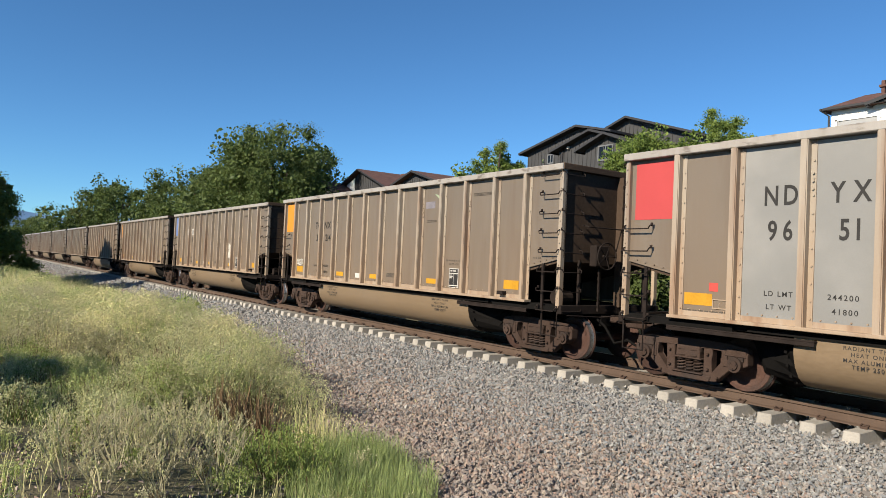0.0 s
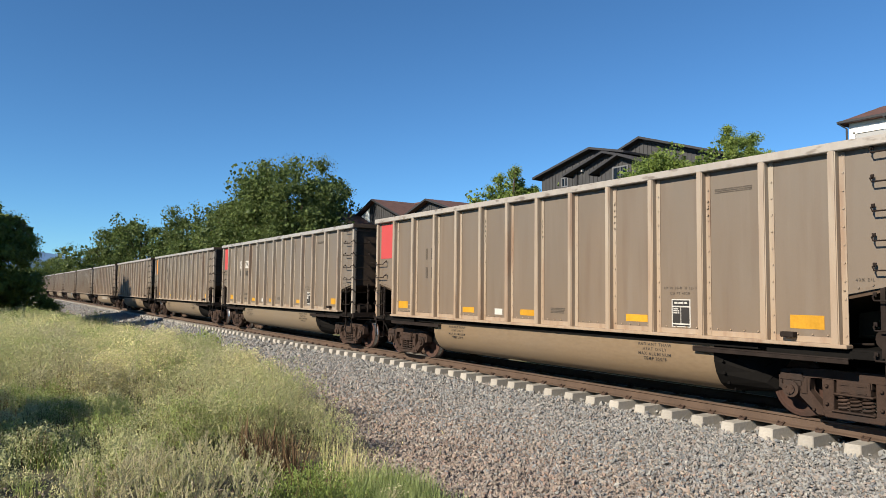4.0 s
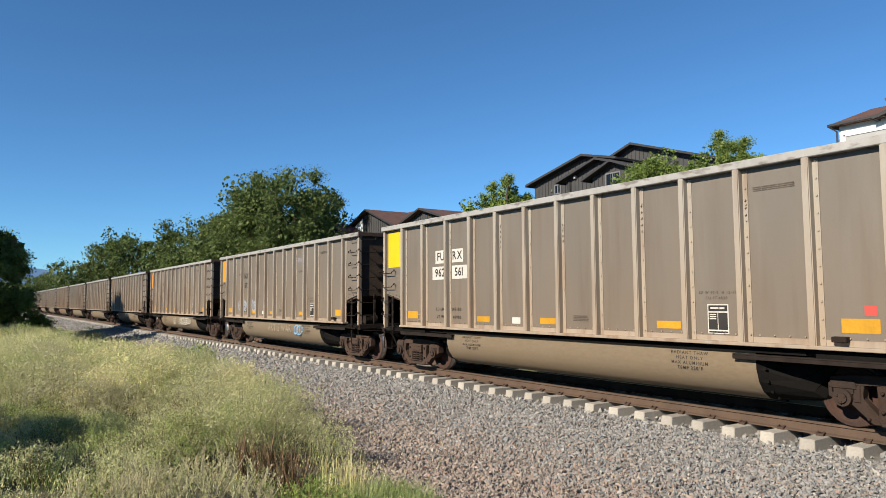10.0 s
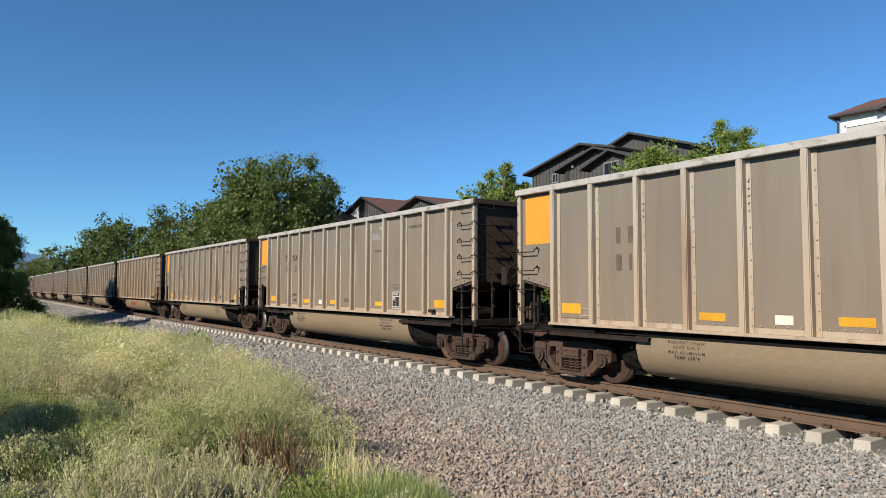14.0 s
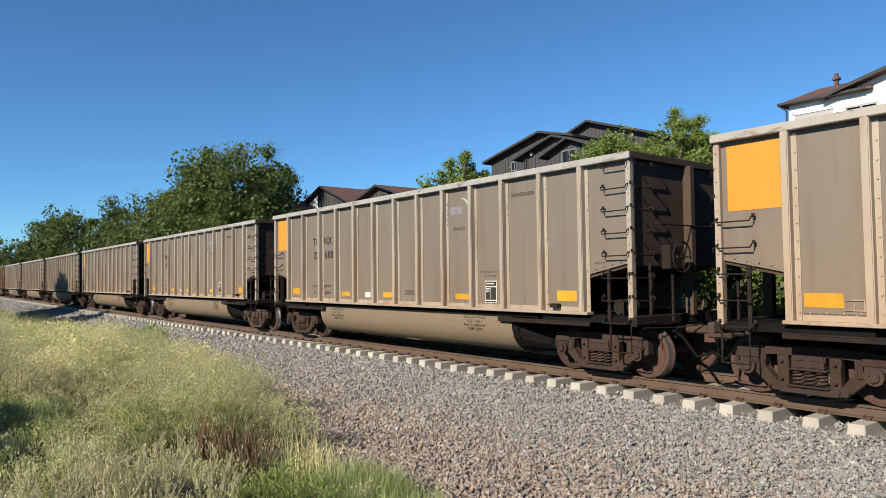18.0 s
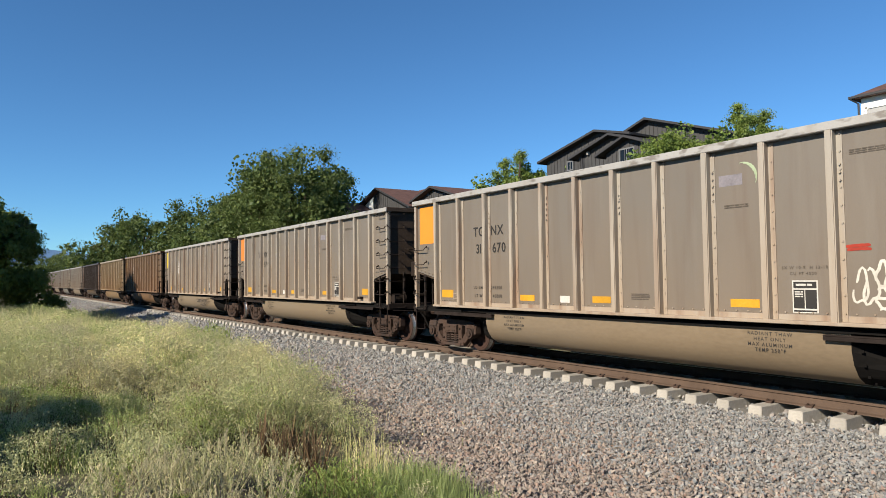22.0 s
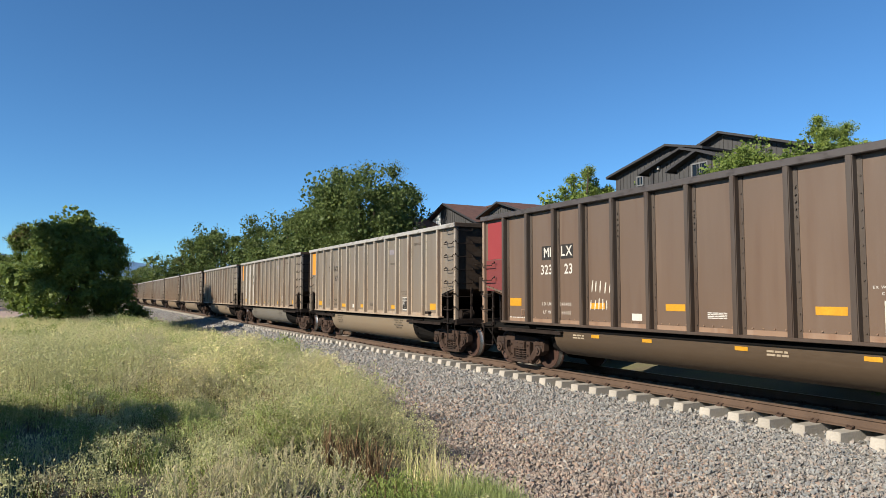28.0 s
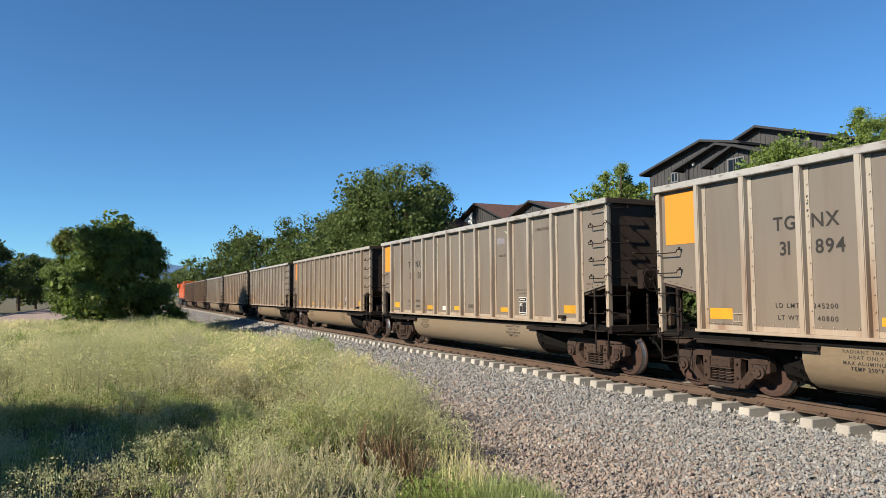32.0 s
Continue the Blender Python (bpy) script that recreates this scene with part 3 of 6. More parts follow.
        # ladders: grab irons on the side and round the corner
        for s in (-1,):
            turn = 0 if s < 0 else 180
            n_side = (8 if e > 0 else 5)
            for k in range(n_side):
                z = (1.08 if e > 0 else 1.13) + 0.40 * k
                xr = e * (HALF - 0.33)
                part("grab_iron", RUNG, "iron", car, at=pose(xr, s * (OUT - 0.055 if k < 3 else SKIN + 0.055), z, 0, 0, turn))
            for k in range(8):
                z = 1.08 + 0.40 * k
                part("grab_iron", RUNG, "iron", car, at=pose(e * (HALF - 0.02), s * 1.27, z, 0, 0, 90 if e > 0 else -90))
            # stirrup step and the upright that carries the lower rungs
            bm = bmesh.new()
            xr = e * (HALF - 0.52)
            y = sorted((s * (OUT - 0.10), s * (OUT - 0.06)))
            box(bm, xr - 0.03, xr + 0.03, y[0], y[1], 1.06, 2.0)
            part("ladder_upright", bm, "iron", car)
            bm = bmesh.new()
            ys = s * (OUT - 0.07)
            tube(bm, [(e * (HALF - 0.06), ys, 1.1), (e * (HALF - 0.06), ys, 0.52), (e * (HALF - 0.5), ys, 0.52), (e * (HALF - 0.5), ys, 1.1)], 0.02, 5)
            part("stirrup_step", bm, "iron", car)
            bm = bmesh.new()
            yb = s * 0.98
            xr = e * (HALF - 0.03)
            box(bm, xr - 0.03, xr + 0.03, yb - 0.025, yb + 0.025, 1.1, 2.1)
            part("end_upright", bm, "iron", car)
        # crossover grab bar
        bm = bmesh.new()
        tube(bm, [(e * (HALF - 0.03), -0.9, 2.83), (e * (HALF + 0.12), -0.9, 2.80), (e * (HALF + 0.12), 0.9, 2.80), (e * (HALF - 0.03), 0.9, 2.83)], 0.015, 6)
        part("crossover_bar", bm, "iron", car)
    # hand brake on the leading end
    brake = part("hand_brake", bev(boxes((HALF + 0.05, HALF + 0.24, -0.78, -0.36, 1.98, 2.42)), 0.02), "iron", car)
    bm = bmesh.new()
    cx, cy, cz, rr = HALF + 0.34, -0.56, 2.2, 0.28
    ringp = [(cx, cy + rr * math.cos(2 * math.pi * k / 20), cz + rr * math.sin(2 * math.pi * k / 20)) for k in range(21)]
    tube(bm, ringp, 0.016, 6)
    for k in range(5):
        a = 2 * math.pi * k / 5
        tube(bm, [(cx - 0.03, cy, cz), (cx, cy + rr * math.cos(a), cz + rr * math.sin(a))], 0.012, 5)
    tube(bm, [(HALF + 0.2, cy, cz), (cx, cy, cz)], 0.03, 8)
    part("brake_wheel", bm, "iron", brake)
    bm = bmesh.new()
    for k in range(14):
        z = 1.96 - k * 0.065
        box(bm, HALF + 0.13 - 0.012 * (k % 2), HALF + 0.155 + 0.012 * (k % 2), -0.58, -0.54, z - 0.07, z)
    part("brake_chain", bm, "iron", brake)
    # brake gear under the leading end
    bm = bmesh.new()
    disc(bm, 6.6, -0.95, -0.55, 1.28, 0.16, 14)
    tube(bm, [(6.4, -0.9, 1.2), (5.6, -0.9, 1.15), (5.3, -0.7, 1.1)], 0.02, 5)
    part("air_reservoir", bm, "iron", car)
    # the tub between the trucks
    prof = [(-1.46, 1.06), (-1.46, 0.80), (-1.40, 0.60), (-1.28, 0.43), (-1.10, 0.32), (-0.85, 0.27), (0.85, 0.27), (1.10, 0.32), (1.28, 0.43), (1.40, 0.60), (1.46, 0.80), (1.46, 1.06)]
    bm = bmesh.new()
    ra = [bm.verts.new((-4.2, y, z)) for y, z in prof]
    rb = [bm.verts.new((4.2, y, z)) for y, z in prof]
    for i in range(len(prof) - 1):
        f = bm.faces.new((ra[i], rb[i], rb[i + 1], ra[i + 1]))
        f.smooth = True
    part("tub", bm, "tub", car)
    for e in (-1, 1):
        bm = bmesh.new()
        ra = [bm.verts.new((e * 4.2, y, z)) for y, z in prof]
        rb = [bm.verts.new((e * (4.25 + 0.75 * (1.06 - z) / 0.8), y * 0.80, 1.06 - (1.06 - z) * 0.92)) for y, z in prof]
        rc = [bm.verts.new((e * 5.3, y * 0.6, 1.06)) for y, z in prof]
        for a, b in ((ra, rb), (rb, rc)):
            for i in range(len(prof) - 1):
                bm.faces.new((a[i], b[i], b[i + 1], a[i + 1]) if e > 0 else (a[i + 1], b[i + 1], b[i], a[i]))
        for k in range(5):
            y, z = prof[k + 1]
            box(bm, e * 4.33 - 0.02, e * 4.33 + 0.02, y * 0.97 - 0.02, y * 0.97, z - 0.01, z + 0.03)
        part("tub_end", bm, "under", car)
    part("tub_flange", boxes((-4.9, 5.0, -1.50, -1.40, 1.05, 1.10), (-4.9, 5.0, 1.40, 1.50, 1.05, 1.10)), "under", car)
    part("floor", boxes((-5.1, 5.1, -SKIN + 0.06, SKIN - 0.06, 1.11, 1.15)), "coal", car)
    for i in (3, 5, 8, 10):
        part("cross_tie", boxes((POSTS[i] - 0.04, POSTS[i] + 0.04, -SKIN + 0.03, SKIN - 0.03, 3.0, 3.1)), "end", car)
    part("roller_bracket", bev(boxes((5.42, 5.62, -OUT - 0.005, -SKIN - 0.005, 1.27, 1.35)), 0.01), "iron", car)
    cx0, cx1, cz0, cz1 = POSTS[1] - 0.36, POSTS[1] - 0.1, 1.36, 1.5
    part("defect_card_holder", boxes((cx0, cx1, -SKIN - 0.016, -SKIN, cz0, cz0 + 0.016), (cx0, cx1, -SKIN - 0.016, -SKIN, cz1, cz1 + 0.016), (cx0, cx0 + 0.016, -SKIN - 0.015, -SKIN, cz0 + 0.016, cz1),
                                     (cx1 - 0.016, cx1, -SKIN - 0.015, -SKIN, cz0 + 0.016, cz1), (cx0 + 0.12, cx0 + 0.132, -SKIN - 0.012, -SKIN, cz0 + 0.016, cz1 - 0.04)), "post", car)
    for e in (-1, 1):
        x = sorted((e * 6.35, e * 3.86))
        part("shelf_angle", bev(boxes((x[0], x[1], -1.56, -1.38, 1.0, 1.025), (x[0], x[1], -1.56, -1.54, 0.94, 1.0)), 0.006), "iron", car)
    # trucks
    for e in (-1, 1):
        truck = part("truck", boxes((-0.24, 0.24, -1.09, 1.02, 0.57, 0.68), (-0.3, 0.3, -0.35, 0.35, 0.5, 0.78)), "cast", car, at=pose(e * BOGIE, 0, 0))
        for s in (-1, 1):
            turn = 0 if s < 0 else 180
            part("side_frame", SIDE, "cast", truck, at=pose(0, 0, 0, 0, 0, turn))
            if s > 0:
                continue
            for xs in (-0.165, 0.0, 0.165):
                part("coil_spring", SPRING, "cast", truck, at=pose(xs, 0, 0))
            for a in (-1, 1):
                part("bearing", BEARING, "cast", truck, at=pose(a * AXLES, 0, WHEEL_R, 0, 0, turn))
        for a in (-1, 1):
            part("wheelset", WHEELSET, "wheel", truck, at=pose(a * AXLES, 0, WHEEL_R))
            part("brake_beam", boxes((a * 0.36 - 0.03, a * 0.36 + 0.03, -0.8, 0.8, 0.3, 0.4)), "iron", truck)
            bm = bmesh.new()
            prism(bm, [(a * 0.425, 0.30), (a * 0.405, 0.46), (a * 0.43, 0.60), (a * 0.37, 0.60), (a * 0.345, 0.46), (a * 0.365, 0.30)], -0.86, -0.74)
            part("brake_shoe", bm, "iron", truck)
    return car


WHEELSET, SIDE, BEARING, SPRING = wheelset_mesh(), side_frame_mesh(), bearing_mesh(), spring_mesh()
ORANGE, RED, CORAL, YELLOW, BLUE, MAROON, CREAM = (0.86, 0.33, 0.035), (0.62, 0.085, 0.085), (0.8, 0.16, 0.085), (0.86, 0.62, 0.01), (0.17, 0.26, 0.55), (0.25, 0.03, 0.035), (0.72, 0.42, 0.03)
TAN, WARM, BROWN, DARK, PALE = (1, 1, 1), (1.04, 0.98, 0.92), (0.72, 0.55, 0.42), (0.76, 0.63, 0.57), (1.06, 1.05, 1.05)
# marks, number, end panel, body tint, how the marks are painted, weights, extra
CARS = [
    ("NDYX", "9651", RED, WARM, "black", "244200 41800", "silver"),
    ("TGNX", "31214", ORANGE, WARM, "black", "245200 40800", "tag_small"),
    ("HPJX", "50176", BLUE, WARM, "patch_top", "244100 41900", "smear"),
    ("TGNX", "31751", ORANGE, WARM, "black", "245300 40700", ""),
    ("", "", RED, WARM, "black", "", ""),
    ("GGPX", "120003", RED, TAN, "patch_top", "245200 40800", ""),
    ("TGNX", "31110", ORANGE, TAN, "black", "245300 40700", ""),
    ("GGPX", "2470", YELLOW, PALE, "patch", "244200 41800", ""),
    ("WFRX", "966492", CORAL, PALE, "patch", "245100 40900", "scribble"),
    ("FURX", "962561", YELLOW, TAN, "patch", "245100 40900", ""),
    ("TGNX", "31072", ORANGE, TAN, "black", "245300 40700", "blue_tags"),
    ("TGNX", "31477", ORANGE, PALE, "black", "245300 40700", "blue_tag"),
    ("", "", ORANGE, TAN, "black", "", ""),
    ("TGNX", "30 3", ORANGE, TAN, "black", "245000 41000", ""),
    ("TGNX", "30111", ORANGE, TAN, "black", "245000 41000", ""),
    ("TGNX", "32353", ORANGE, WARM, "black", "244700 41300", "red_scrawl"),
    ("TGNX", "32688", ORANGE, TAN, "black", "245100 40900", ""),
    ("TGNX", "32199", ORANGE, TAN, "black", "244900 41100", ""),
    ("TGNX", "30373", ORANGE, TAN, "black", "244900 41100", ""),
    ("TGNX", "31670", ORANGE, TAN, "black", "245200 40800", "white_tag"),
    ("TGNX", "31574", (0.8, 0.26, 0.05), TAN, "black", "245200 40800", ""),
    ("GGPX", "2595", YELLOW, PALE, "patch", "244000 42000", "dark_tag"),
    ("MBLX", "10055", CREAM, BROWN, "patch", "", "brown"),
    ("", "", YELLOW, (0.95, 0.82, 0.62), "black", "", ""),
    ("MILX", "32323", (0.33, 0.05, 0.055), DARK, "white", "241400 44600", "dark"),
    ("TGNX", "31671", ORANGE, TAN, "black", "245300 40700", ""),
    ("TGNX", "31199", ORANGE, TAN, "black", "245300 40700", "silver_two"),
    ("TGNX", "31894", ORANGE, TAN, "black", "245200 40800", ""),
    ("TGNX", "31 05", ORANGE, TAN, "black", "245200 40800", ""),
    ("", "", (0.8, 0.26, 0.05), WARM, "black", "", ""),
    ("", "", PALE, PALE, "black", "", ""),
    ("", "", ORANGE, WARM, "black", "", ""),
    ("", "", ORANGE, TAN, "black", "", ""),
    ("", "", (0.3, 0.2, 0.14), (0.6, 0.5, 0.42), "black", "", ""),
    ("", "", (0.3, 0.2, 0.14), (0.55, 0.45, 0.38), "black", "", ""),
]


def plate(name, car, x0, x1, z0, z1, mat, label="", proud=0.004, y=-SKIN):
    """A thin painted or glued sheet on the car's side."""
    return part(name, boxes((x0, x1, y - proud, y, z0, z1)), mat, car, label)


def words(car, text, x, z, size, mat, proud=0.007, y=-SKIN, wide=1.0, gap=0.1):
    if size < 0.2:
        return tagged(part("lettering", lettering(text, size, mat), mat, car, at=pose(x, y - proud, z, 90, 0, 0)), kind="stuff")
    row, at = [], 0.0
    for ch in text:                                    # large letters, one by one
        if ch == " ":
            at += size * 0.3
            continue
        me = lettering(ch, size, mat)
        xs = [v.co.x for v in me.vertices]
        row.append((me, at - min(xs)))
        at += max(xs) - min(xs) + size * gap
    for me, dx in row:
        part("letter", me, mat, car, at=pose(x + (dx - (at - size * gap) / 2) * wide, y - proud, z, 90, 0, 0) @ Matrix.Diagonal((wide, 1, 1, 1)))


def bars(car, x, z, rows, width, height, mat="small_letter", y=-SKIN, seed=1):
    """Writing too small to read: one bar a line."""
    rnd = random.Random(seed)
    bm = bmesh.new()
    for k in range(rows):
        xx = x - width / 2
        while xx < x + width / 2 - 0.03:
            w = rnd.uniform(0.05, 0.16)
            box(bm, xx, min(xx + w, x + width / 2), y - 0.007, y - 0.003, z - k * height * 1.7 - height / 2, z - k * height * 1.7 + height / 2)
            xx += w + height * 0.6
    return tagged(part("small_writing", bm, mat, car), kind="stuff")


def ribbon(bm, pts, r, y, k0=0):
    """A flat painted stroke along a line of points on the car's side."""
    last = None
    for k, (xa, za) in enumerate(pts):
        xb, zb = pts[min(k + 1, len(pts) - 1)]
        xc, zc = pts[max(k - 1, 0)]
        d = Vector((xb - xc, 0, zb - zc))
        nrm = Vector((-d.z, 0, d.x)).normalized() * r * (0.6 if k in (0, len(pts) - 1) else 1.0)
        p = Vector((xa, y - 0.004 - 0.00005 * (k0 + k), za))
        pair = (bm.verts.new(p - nrm), bm.verts.new(p + nrm))
        if last:
            bm.faces.new((last[0], pair[0], pair[1], last[1]))
        last = pair


def scrawl(car, x, z, w, h, mat, seed, loops=9, r=0.016, y=-SKIN, label="scrawled paint tag", style="loops"):
    """A hand-painted mark: running loops, a brushed hatching, or separate plain strokes."""
    rnd = random.Random(seed)
    bm = bmesh.new()
    if style == "loops":
        for q in range(loops):                            # round outlines side by side, each left open, and a flourish under them
            cx, rx, rz = x - w / 2 + w * (q + 0.5) / loops, w / loops * rnd.uniform(0.5, 0.78), h * rnd.uniform(0.28, 0.5)
            ph, k3, tilt = rnd.uniform(0, 6.28), rnd.uniform(0.1, 0.3), rnd.uniform(-0.15, 0.35)
            pts = []
            for k in range(19):
                a = ph + 2 * math.pi * k / 18 * rnd.uniform(0.98, 1.0) * 0.93
                g = 1 + k3 * math.sin(3 * a + ph) + 0.12 * math.sin(2 * a)
                dz = rz * g * math.sin(a)
                pts.append((cx + rx * g * math.cos(a) + tilt * dz, z + dz))
            ribbon(bm, pts, r * rnd.uniform(0.8, 1.15), y, 20 * q)
            part("paint_tag", bm, mat, car, label)
            bm = bmesh.new()
        if loops > 2:
            ribbon(bm, [(x - w * (0.5 - k / 10), z - h * (0.48 - 0.08 * math.sin(k * 0.9))) for k in range(9)], r * 0.8, y, 20 * loops)
    elif style == "hatch":
        for q in range(loops):
            zc = z + h * (0.5 - (q + 0.5) / loops)
            x0, x1 = x - w / 2 * rnd.uniform(0.75, 1), x + w / 2 * rnd.uniform(0.75, 1)
            sag, tilt = rnd.uniform(-0.1, 0.1) * h, rnd.uniform(-0.12, 0.12) * h
            pts = [(x0 + (x1 - x0) * k / 12, zc + sag * math.sin(math.pi * k / 12) + tilt * (k / 12 - 0.5) + 0.015 * h * math.sin(k * 1.9 + q)) for k in range(13)]
            ribbon(bm, pts, r * rnd.uniform(0.6, 1.2), y, 14 * q)
    else:
        for q in range(loops):
            x0 = x - w / 2 + w * (q + rnd.uniform(0.1, 0.4)) / loops
            lean = rnd.uniform(-0.2, 0.35) * w / loops
            z0, z1 = z - h / 2 * rnd.uniform(0.7, 1), z + h / 2 * rnd.uniform(0.6, 1)
            ribbon(bm, [(x0, z0), (x0 + lean * 0.4, (z0 + z1) / 2), (x0 + lean, z1)], r, y, 4 * q)
            part("paint_tag", bm, mat, car, label)
            bm = bmesh.new()
    if bm.verts:
        part("paint_tag", bm, mat, car, label)


def dress(car, i, spec):
    """Colours, marks and numbers of one car."""
    marks, number, panel, tint, how, weights, extra = spec
    for o in car.children_recursive:
        o.color = (*tint, 1)
    rnd = random.Random(i)
    P = POSTS
    if extra == "dark":
        for o in car.children:
            if o.name.split(".")[0] in ("post", "top_chord", "side_sill"):
                o.color = (0.2, 0.18, 0.18, 1)
            if o.name.split(".")[0] in ("tub", "tub_end"):               # a shallower tub
                o.color = (0.36, 0.33, 0.32, 1)
                o.scale.z, o.location.z = 0.8, 1.06 * 0.2
    if extra == "silver_two":
        for o in car.children:
            if o.name.split(".")[0] == "tub":
                o.color = (0.72, 0.86, 1.1, 1)
    if panel is not PALE:
        p = plate("end_panel", car, -HALF + 0.19, P[0] - 0.11, 2.85, TOP - 0.19, "panel", proud=0.005)
        p.color = (*panel, 1)
    if extra == "dark":
        p = plate("end_panel", car, -HALF + 0.11, P[0] - 0.06, 2.0, 2.83, "panel", proud=0.004)
        p.color = (0.22, 0.05, 0.05, 1)
    if extra == "silver":
        for k in (1, 2):
            plate("repaired_sheet", car, P[k] + 0.14, P[k + 1] - 0.06, SILL, TOP - 0.15, "silver", "bare silver sheet with black lettering", proud=0.003)
    if extra == "silver_two":
        for k in (0, 1, 2):
            plate("repaired_sheet", car, P[k] + 0.14, P[k + 1] - 0.06, SILL + 0.08, TOP - 0.15, "silver_white", "bare whitish sheet with worn paint", proud=0.003)
    ink = "white" if how == "white" else "letter"
    size = 0.32 if extra != "silver" else 0.42
    drop = 0.12 if extra == "dark" else (-0.06 if extra == "silver" else 0.0)
    if marks:
        cut = 2 if len(number) != 6 and marks != "MILX" else 3
        lx, rx = (P[2] - 0.35, P[2] + 0.39) if extra != "silver" else (P[2] - 0.38, P[2] + 0.60)
        for text, x, z, boxed in ((marks[:2], lx, 3.02 - drop, how in ("patch", "patch_top")), (marks[2:], rx, 3.02 - drop, how in ("patch", "patch_top")),
                                  (number[:cut], lx - (0.04 if cut == 3 else 0), 2.60 - drop, how == "patch"), (number[cut:], rx + (0.06 if len(number) > 4 else 0.0), 2.60 - drop, how == "patch")):
            if not text.strip():
                continue
            wd = 0.215 * len(text) * size / 0.33
            if boxed:
                plate("number_patch", car, max(x - wd / 2 - 0.04, P[1] + 0.15 if x < P[2] else P[2] + 0.15), min(x + wd / 2 + 0.04, P[2] - 0.06 if x < P[2] else P[3] - 0.06), z - 0.17, z + 0.17, "white", "white patch behind the number")
            if how == "white" and z > 2.8:
                plate("number_patch", car, x - wd / 2 - 0.02, x + wd / 2 + 0.02, z - 0.17, z + 0.17, "letter", "black patch behind the marks")
            words(car, text, x, z + (0.05 if extra == "silver" and z > 2.8 else -0.06 if extra == "silver" else 0), size * (0.92 if boxed else 1.0), ink, wide=0.74 if extra == "silver" else 0.95, gap=0.3 if extra == "silver" else 0.1)
        if weights:
            a, b = weights.split()
            words(car, "LD LMT", lx, 1.66, 0.108, ink)
            words(car, "LT WT", lx + 0.01, 1.46, 0.108, ink)
            words(car, a, rx - 0.06, 1.66, 0.112, ink)
            words(car, b, rx - 0.03, 1.46, 0.112, ink)
    elif i > 0:
        bars(car, P[2] - 0.35, 2.9, 2, 0.4, 0.3, seed=i)
    # reflective sheets, stencils, placard
    for k, w in ((0, 0.52), (3, 0.48), (5, 0.48), (8, 0.5), (11, 0.5)):
        c = P[k] + (0.42 if k in (0, 3) else 0.6)
        zc = 1.5 if k in (0, 11) else 1.44
        hh = 0.1 if k in (0, 11) else 0.065
        zc += 0.2 if extra == "dark" else 0.0
        if extra == "brown" and k:
            plate("reflector", car, c + 0.3, c + 0.37, 1.3, 1.9, "reflect")
        else:
            plate("reflector", car, c - w / 2, c + w / 2, zc - hh, zc + hh, "reflect")
    plate("sticker", car, P[4] + 0.46, P[4] + 0.74, 1.36, 1.5, "white", "small white sticker")
    ink2 = "white" if how == "white" else "small_letter"
    bars(car, P[6] + 0.55, 1.56, 4, 0.42, 0.018, ink2, seed=i + 40)
    bars(car, P[10] + 0.55, 3.62, 3, 0.66, 0.016, ink2, seed=i + 60)
    bars(car, P[0] + 0.55, 1.3, 1, 0.8, 0.035, ink2, seed=i + 70)
    # logo place: pale block and a green crescent
    if marks == "TGNX":
        plate("faded_logo", car, P[8] + 0.2, P[8] + 0.62, 3.34, 3.52, "faded_blue", "faded bluish logo block", proud=0.002)
        bm = bmesh.new()
        for k in range(8):
            a0, a1 = radians(105 - k * 17), radians(105 - (k + 1) * 17)
            r0, r1 = 0.24, 0.24 - 0.055 * math.sin((k + 0.5) / 8 * math.pi)
            q = [(P[8] + 0.64 + r * math.cos(a), -SKIN - 0.006, 3.46 + r * math.sin(a)) for r, a in ((r0, a0), (r0, a1), (r1, a1), (r1, a0))]
            bm.faces.new([bm.verts.new(v) for v in q])
        part("logo_crescent", bm, "green_mark", car, "pale green crescent mark")
        bars(car, P[8] + 0.5, 3.02, 2, 0.42, 0.02, seed=i + 80)
    # consolidated stencil: black board with white frame and white fields
    bx = P[9] + 0.55
    board = plate("stencil_board", car, bx - 0.19, bx + 0.19, 1.32, 1.80, "white", "white-framed black stencil board")
    for x0, x1, z0, z1 in ((-0.17, -0.01, 1.385, 1.66), (0.005, 0.17, 1.385, 1.66), (-0.17, 0.17, 1.685, 1.78), (-0.17, 0.17, 1.335, 1.36)):
        part("black_field", boxes((bx + x0, bx + x1, -SKIN - 0.008, -SKIN - 0.004, z0, z1)), "letter", board)
    bars(car, bx - 0.09, 1.63, 3, 0.12, 0.02, "white", y=-SKIN - 0.005, seed=i + 95)
    bars(car, bx, 1.735, 1, 0.26, 0.03, "white", y=-SKIN - 0.005, seed=i + 96)
    words(car, "EX W 10-8  H 12-10", bx - 0.0, 1.99, 0.062, ink2)
    words(car, "CU FT 4520", bx - 0.02, 1.9, 0.062, ink2)
    words(car, "40% E/L", P[12] + 0.36, 2.11, 0.06, ink2)
    if extra == "dark":
        for x in (-3.3, 1.7):
            bars(car, x, 0.96, 2, 0.42, 0.034, "chalk", y=-1.46, seed=i)
        for x in (-2.75, -1.2, 1.0, 3.2):
            plate("reflector", car, x - 0.13, x + 0.13, 0.93, 1.0, "reflect", "small orange reflector", y=-1.463)
    for x in (-3.15, 3.0) if extra != "dark" else ():
        for k, line in enumerate(("RADIANT THAW", "HEAT ONLY", "MAX ALUMINUM", "TEMP 250°F")):
            words(car, line, x, 0.975 - k * 0.085, 0.078, "letter", y=-1.46 if k < 3 else -1.447, proud=0.004)
